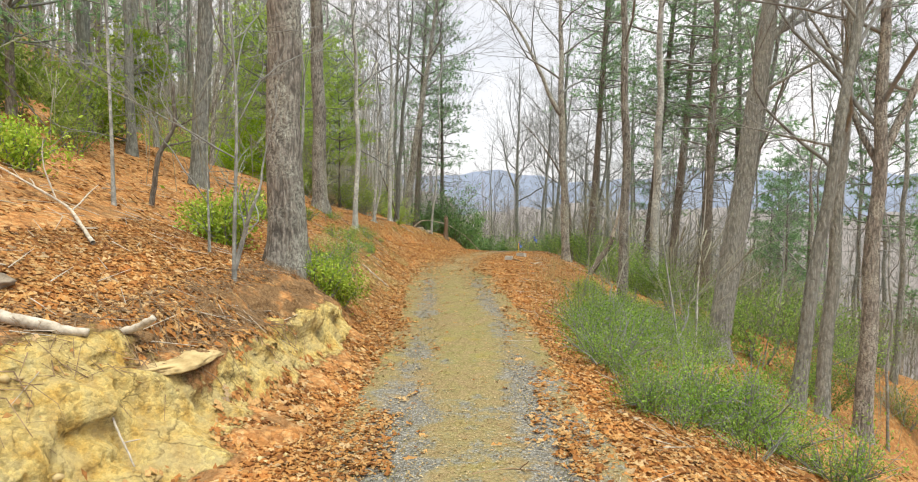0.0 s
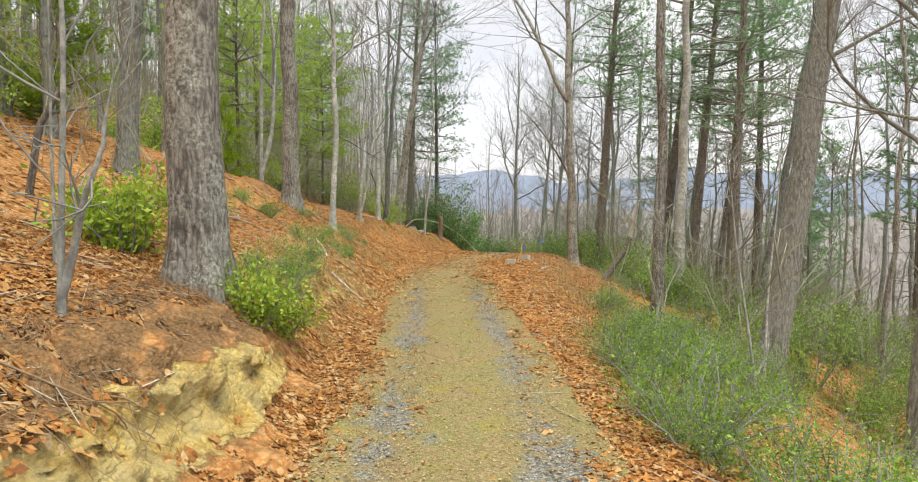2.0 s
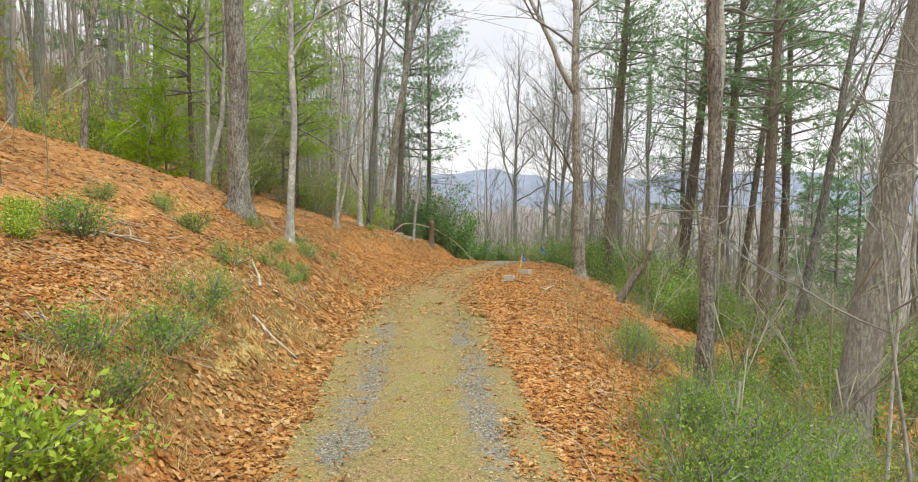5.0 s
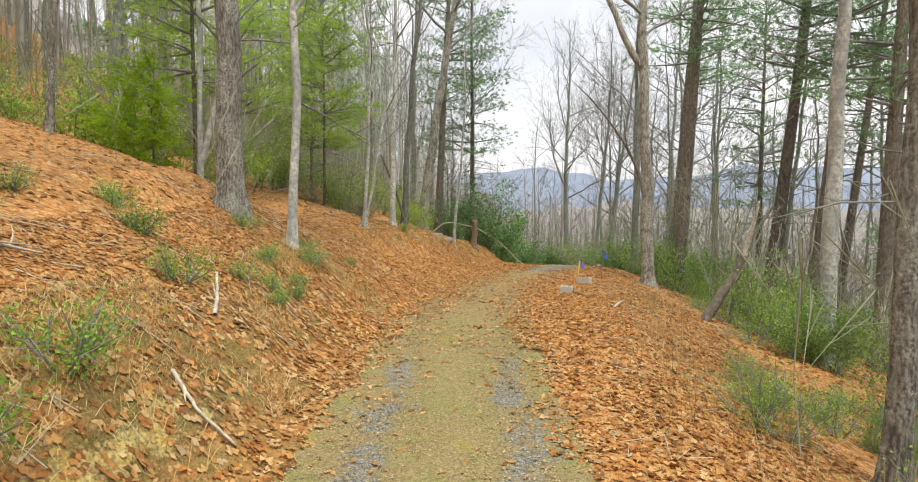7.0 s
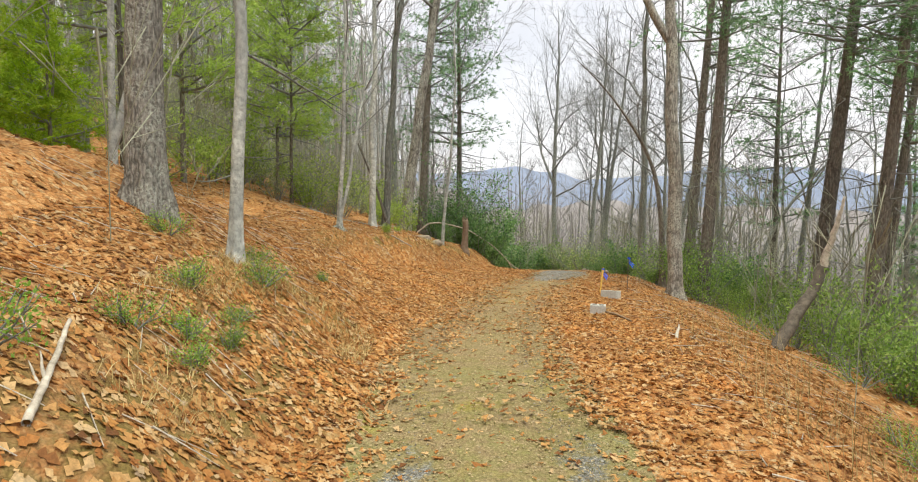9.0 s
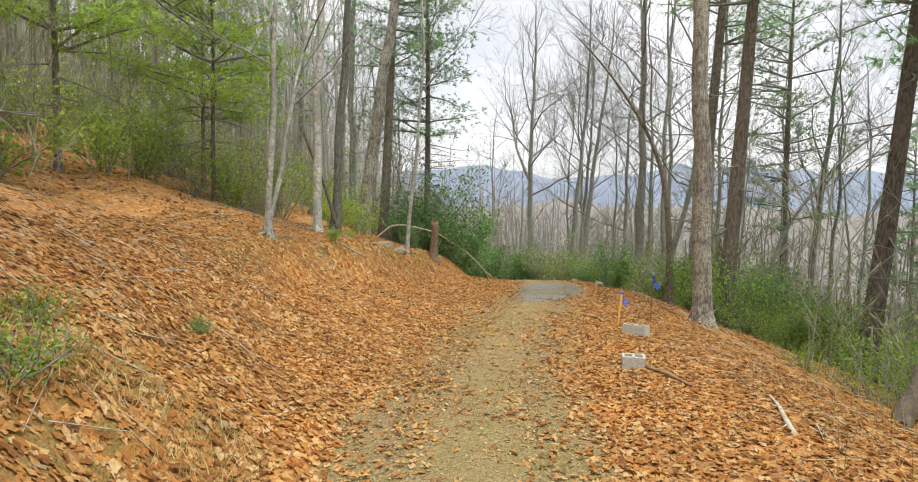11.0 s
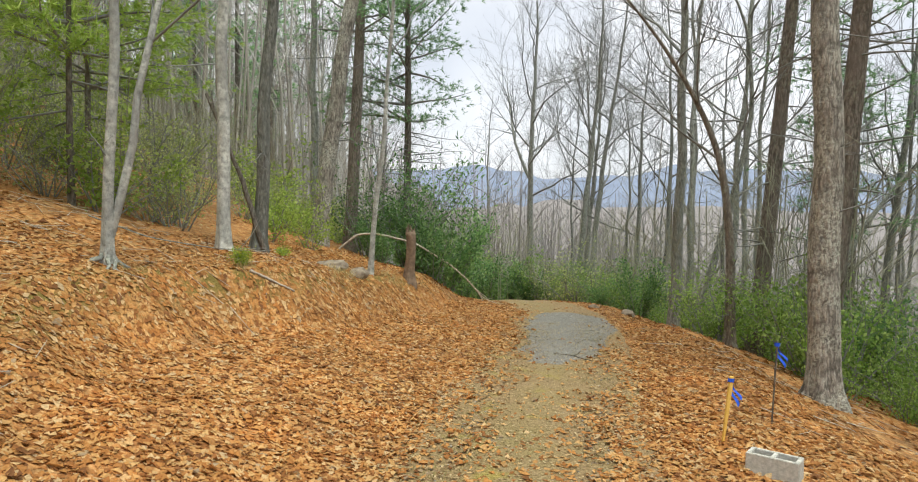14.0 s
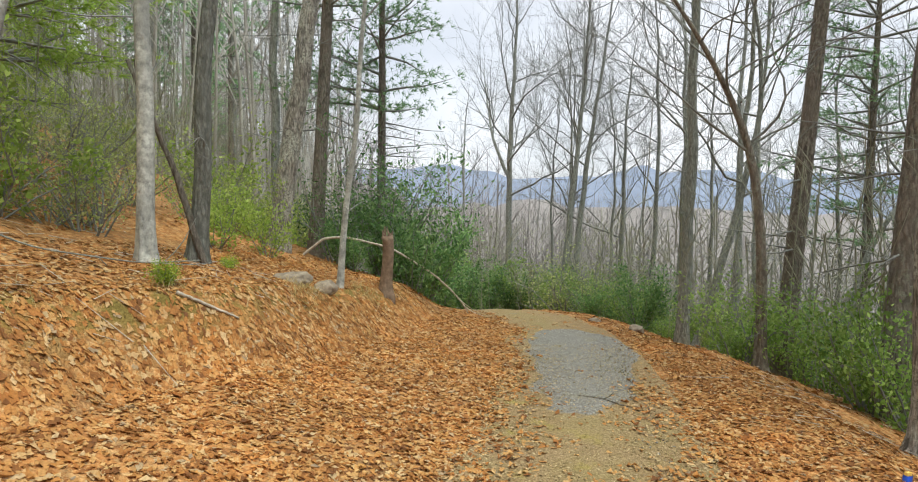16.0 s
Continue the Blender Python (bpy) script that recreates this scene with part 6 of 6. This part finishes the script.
cinder_block(2.0, 24.2, -14, 2, "grey hollow concrete block resting on leaves", 0.29)
cinder_block(2.72, 26.35, -42, -3, "grey hollow concrete block on leaves beside a stake")


def survey_stake(x, y, height, lean, label, wood, width=0.05, ribbon_len=0.26):
    ob = thing("survey_stake", x, y, gz(x, y), label, "stake", "survey stakes by the track")
    ob.matrix_basis = pose(x, y, gz(x, y), 0, lean, 20)
    bm = bmesh.new()
    bmesh.ops.create_cube(bm, size=1.0)
    for v in bm.verts:
        pinch = 0.4 if v.co.z < 0 else 1.0
        v.co = Vector((v.co.x * width * pinch, v.co.y * 0.02, (v.co.z + 0.5) * (height + 0.12) - 0.12))
    bmesh.ops.bevel(bm, geom=bm.edges[:], offset=0.002, segments=1, affect='EDGES')
    me = bpy.data.meshes.new("post")
    bm.to_mesh(me)
    bm.free()
    me.materials.append(wood)
    new("post", me).parent = ob
    s = Soup()
    for side, ln in ((0.02, ribbon_len), (0.045, ribbon_len * 0.75)):
        t = np.linspace(0, 1, 9)
        c = np.stack([side + 0.10 * t + 0.012 * np.sin(t * 9), 0.018 + 0.03 * np.sin(t * 5), height - 0.03 - ln * t], -1)
        wv = np.stack([0.026 * np.cos(t * 4), 0.026 * np.sin(t * 4) * 0.6, 0.006 * np.sin(t * 3)], -1)
        v = np.stack([c - wv, c + wv], 1).reshape(-1, 3)
        i = np.arange(8)[:, None] * 2
        s.add(v, quads=i + (0, 1, 3, 2))
        s.add(v + (0, 0.0015, 0), quads=i + (2, 3, 1, 0))
    ring = np.array([(0.026, 0.015), (-0.026, 0.015), (-0.026, -0.015), (0.026, -0.015)])
    v = np.concatenate([np.c_[ring, np.full(4, height - 0.055)], np.c_[ring, np.full(4, height - 0.02)]])
    s.add(v, quads=[(a, (a + 1) % 4, 4 + (a + 1) % 4, 4 + a) for a in range(4)])
    part("ribbon", s, M_RIBBON, ob, "bright blue plastic flagging ribbon")


survey_stake(2.62, 27.05, 0.64, 7, "raw wooden survey stake tied with blue ribbon", M_STAKE)
survey_stake(3.4, 27.6, 0.88, 2, "thin dark wooden survey stake with blue ribbon among leaves", M_BARK_PINE, 0.011)


# ---------------- crumbs of the cut bank ----------------


def bank_crumbs():
    g = np.random.default_rng(21)
    s = Soup()
    n = 260
    ys = g.uniform(2.2, 9.0, n)
    w = key(ys, BANK_W)
    f = np.where(g.random(n) < 0.6, g.normal(-0.05, 0.2, n), g.uniform(0, 0.9, n))
    xs = key(ys, FOOT_X) - f * w
    r = 0.008 + 0.03 * g.random(n) ** 3
    c = np.stack([xs, ys, land(xs, ys)[0] + r * 0.2], -1)
    ico = np.array([(1, 0, 0), (0, 1, 0), (-1, 0, 0), (0, -1, 0), (0, 0, 0.8), (0, 0, -0.8), (0.7, 0.7, 0.35), (-0.7, 0.7, 0.3), (-0.7, -0.7, 0.35), (0.7, -0.7, 0.3)])
    v = c[:, None] + ico[None] * r[:, None, None] * g.uniform(0.4, 1.5, (n, 10, 1))
    i = np.arange(n)[:, None] * 10
    faces = ((0, 6, 4), (6, 1, 4), (1, 7, 4), (7, 2, 4), (2, 8, 4), (8, 3, 4), (3, 9, 4), (9, 0, 4), (6, 0, 5), (1, 6, 5), (7, 1, 5), (2, 7, 5), (8, 2, 5), (3, 8, 5), (9, 3, 5), (0, 9, 5))
    s.add(v.reshape(-1, 3), tris=np.concatenate([i + q for q in faces]))
    tagged(new("clay_clods", s.mesh("clay_clods", M_CLAYROCK, True)), "crumbled yellow clay clods below the cut bank", "clay", kind="stuff")
    s = Soup()
    for k in range(46):
        y = g.uniform(2.5, 9.3)
        w = float(key(y, BANK_W))
        x = float(key(y, FOOT_X)) - w * g.uniform(0.72, 0.9)
        z = gz(x, y)
        ln = g.uniform(0.12, 0.45)
        p = np.array([(x - 0.15, y, z + 0.03), (x + 0.12, y + g.normal(0, 0.05), z + 0.01), (x + 0.22 + 0.2 * ln, y + g.normal(0, 0.1), z - ln * 0.6), (x + 0.26 + 0.3 * ln, y + g.normal(0, 0.16), z - ln)])
        s.tube(p, np.array((0.005, 0.005, 0.003, 0.0015)) * g.uniform(0.5, 1.3), 4, cap=False)
    tagged(new("root_hairs", s.mesh("root_hairs", M_SOILROOT)), "thin brown roots hanging from the sod over the clay", "roots", kind="stuff")
    # matted roots and twigs on the bare soil above the clay
    s = Soup()
    n = 900
    ys = g.uniform(4.2, 9.6, n)
    xs = key(ys, FOOT_X) - key(ys, BANK_W) * g.uniform(0.74, 1.5, n)
    a, ln = g.uniform(0, 6.28, n), g.uniform(0.08, 0.34, n)
    x2, y2 = xs + np.cos(a) * ln, ys + np.sin(a) * ln
    s.rods(np.stack([xs, ys, land(xs, ys)[0] + 0.02], -1), np.stack([x2, y2, land(x2, y2)[0] + g.uniform(0.02, 0.12, n)], -1), g.uniform(0.002, 0.006, n), 0.002)
    tagged(new("root_mat", s.mesh("root_mat", M_SOILROOT)), "matted brown roots and twigs on the soil above the clay", "roots", kind="stuff")
    # twigs that lie about on the leaves
    s = Soup()
    n = 900
    ys = g.uniform(3, 34, n)
    xs = np.where(g.random(n) < 0.65, key(ys, FOOT_X) - g.uniform(0.6, 5.5, n), key(ys, EDGE_X) + g.uniform(-0.6, 2.5, n))
    a, ln = g.uniform(0, 6.28, n), g.uniform(0.12, 0.6, n)
    x2, y2 = xs + np.cos(a) * ln, ys + np.sin(a) * ln
    s.rods(np.stack([xs, ys, land(xs, ys)[0] + 0.035], -1), np.stack([x2, y2, land(x2, y2)[0] + 0.045], -1), g.uniform(0.003, 0.008, n), 0.003)
    tagged(new("fallen_twigs", s.mesh("fallen_twigs", M_DEADWOOD)), "thin grey twigs scattered over the leaves", "twigs", kind="stuff")


bank_crumbs()
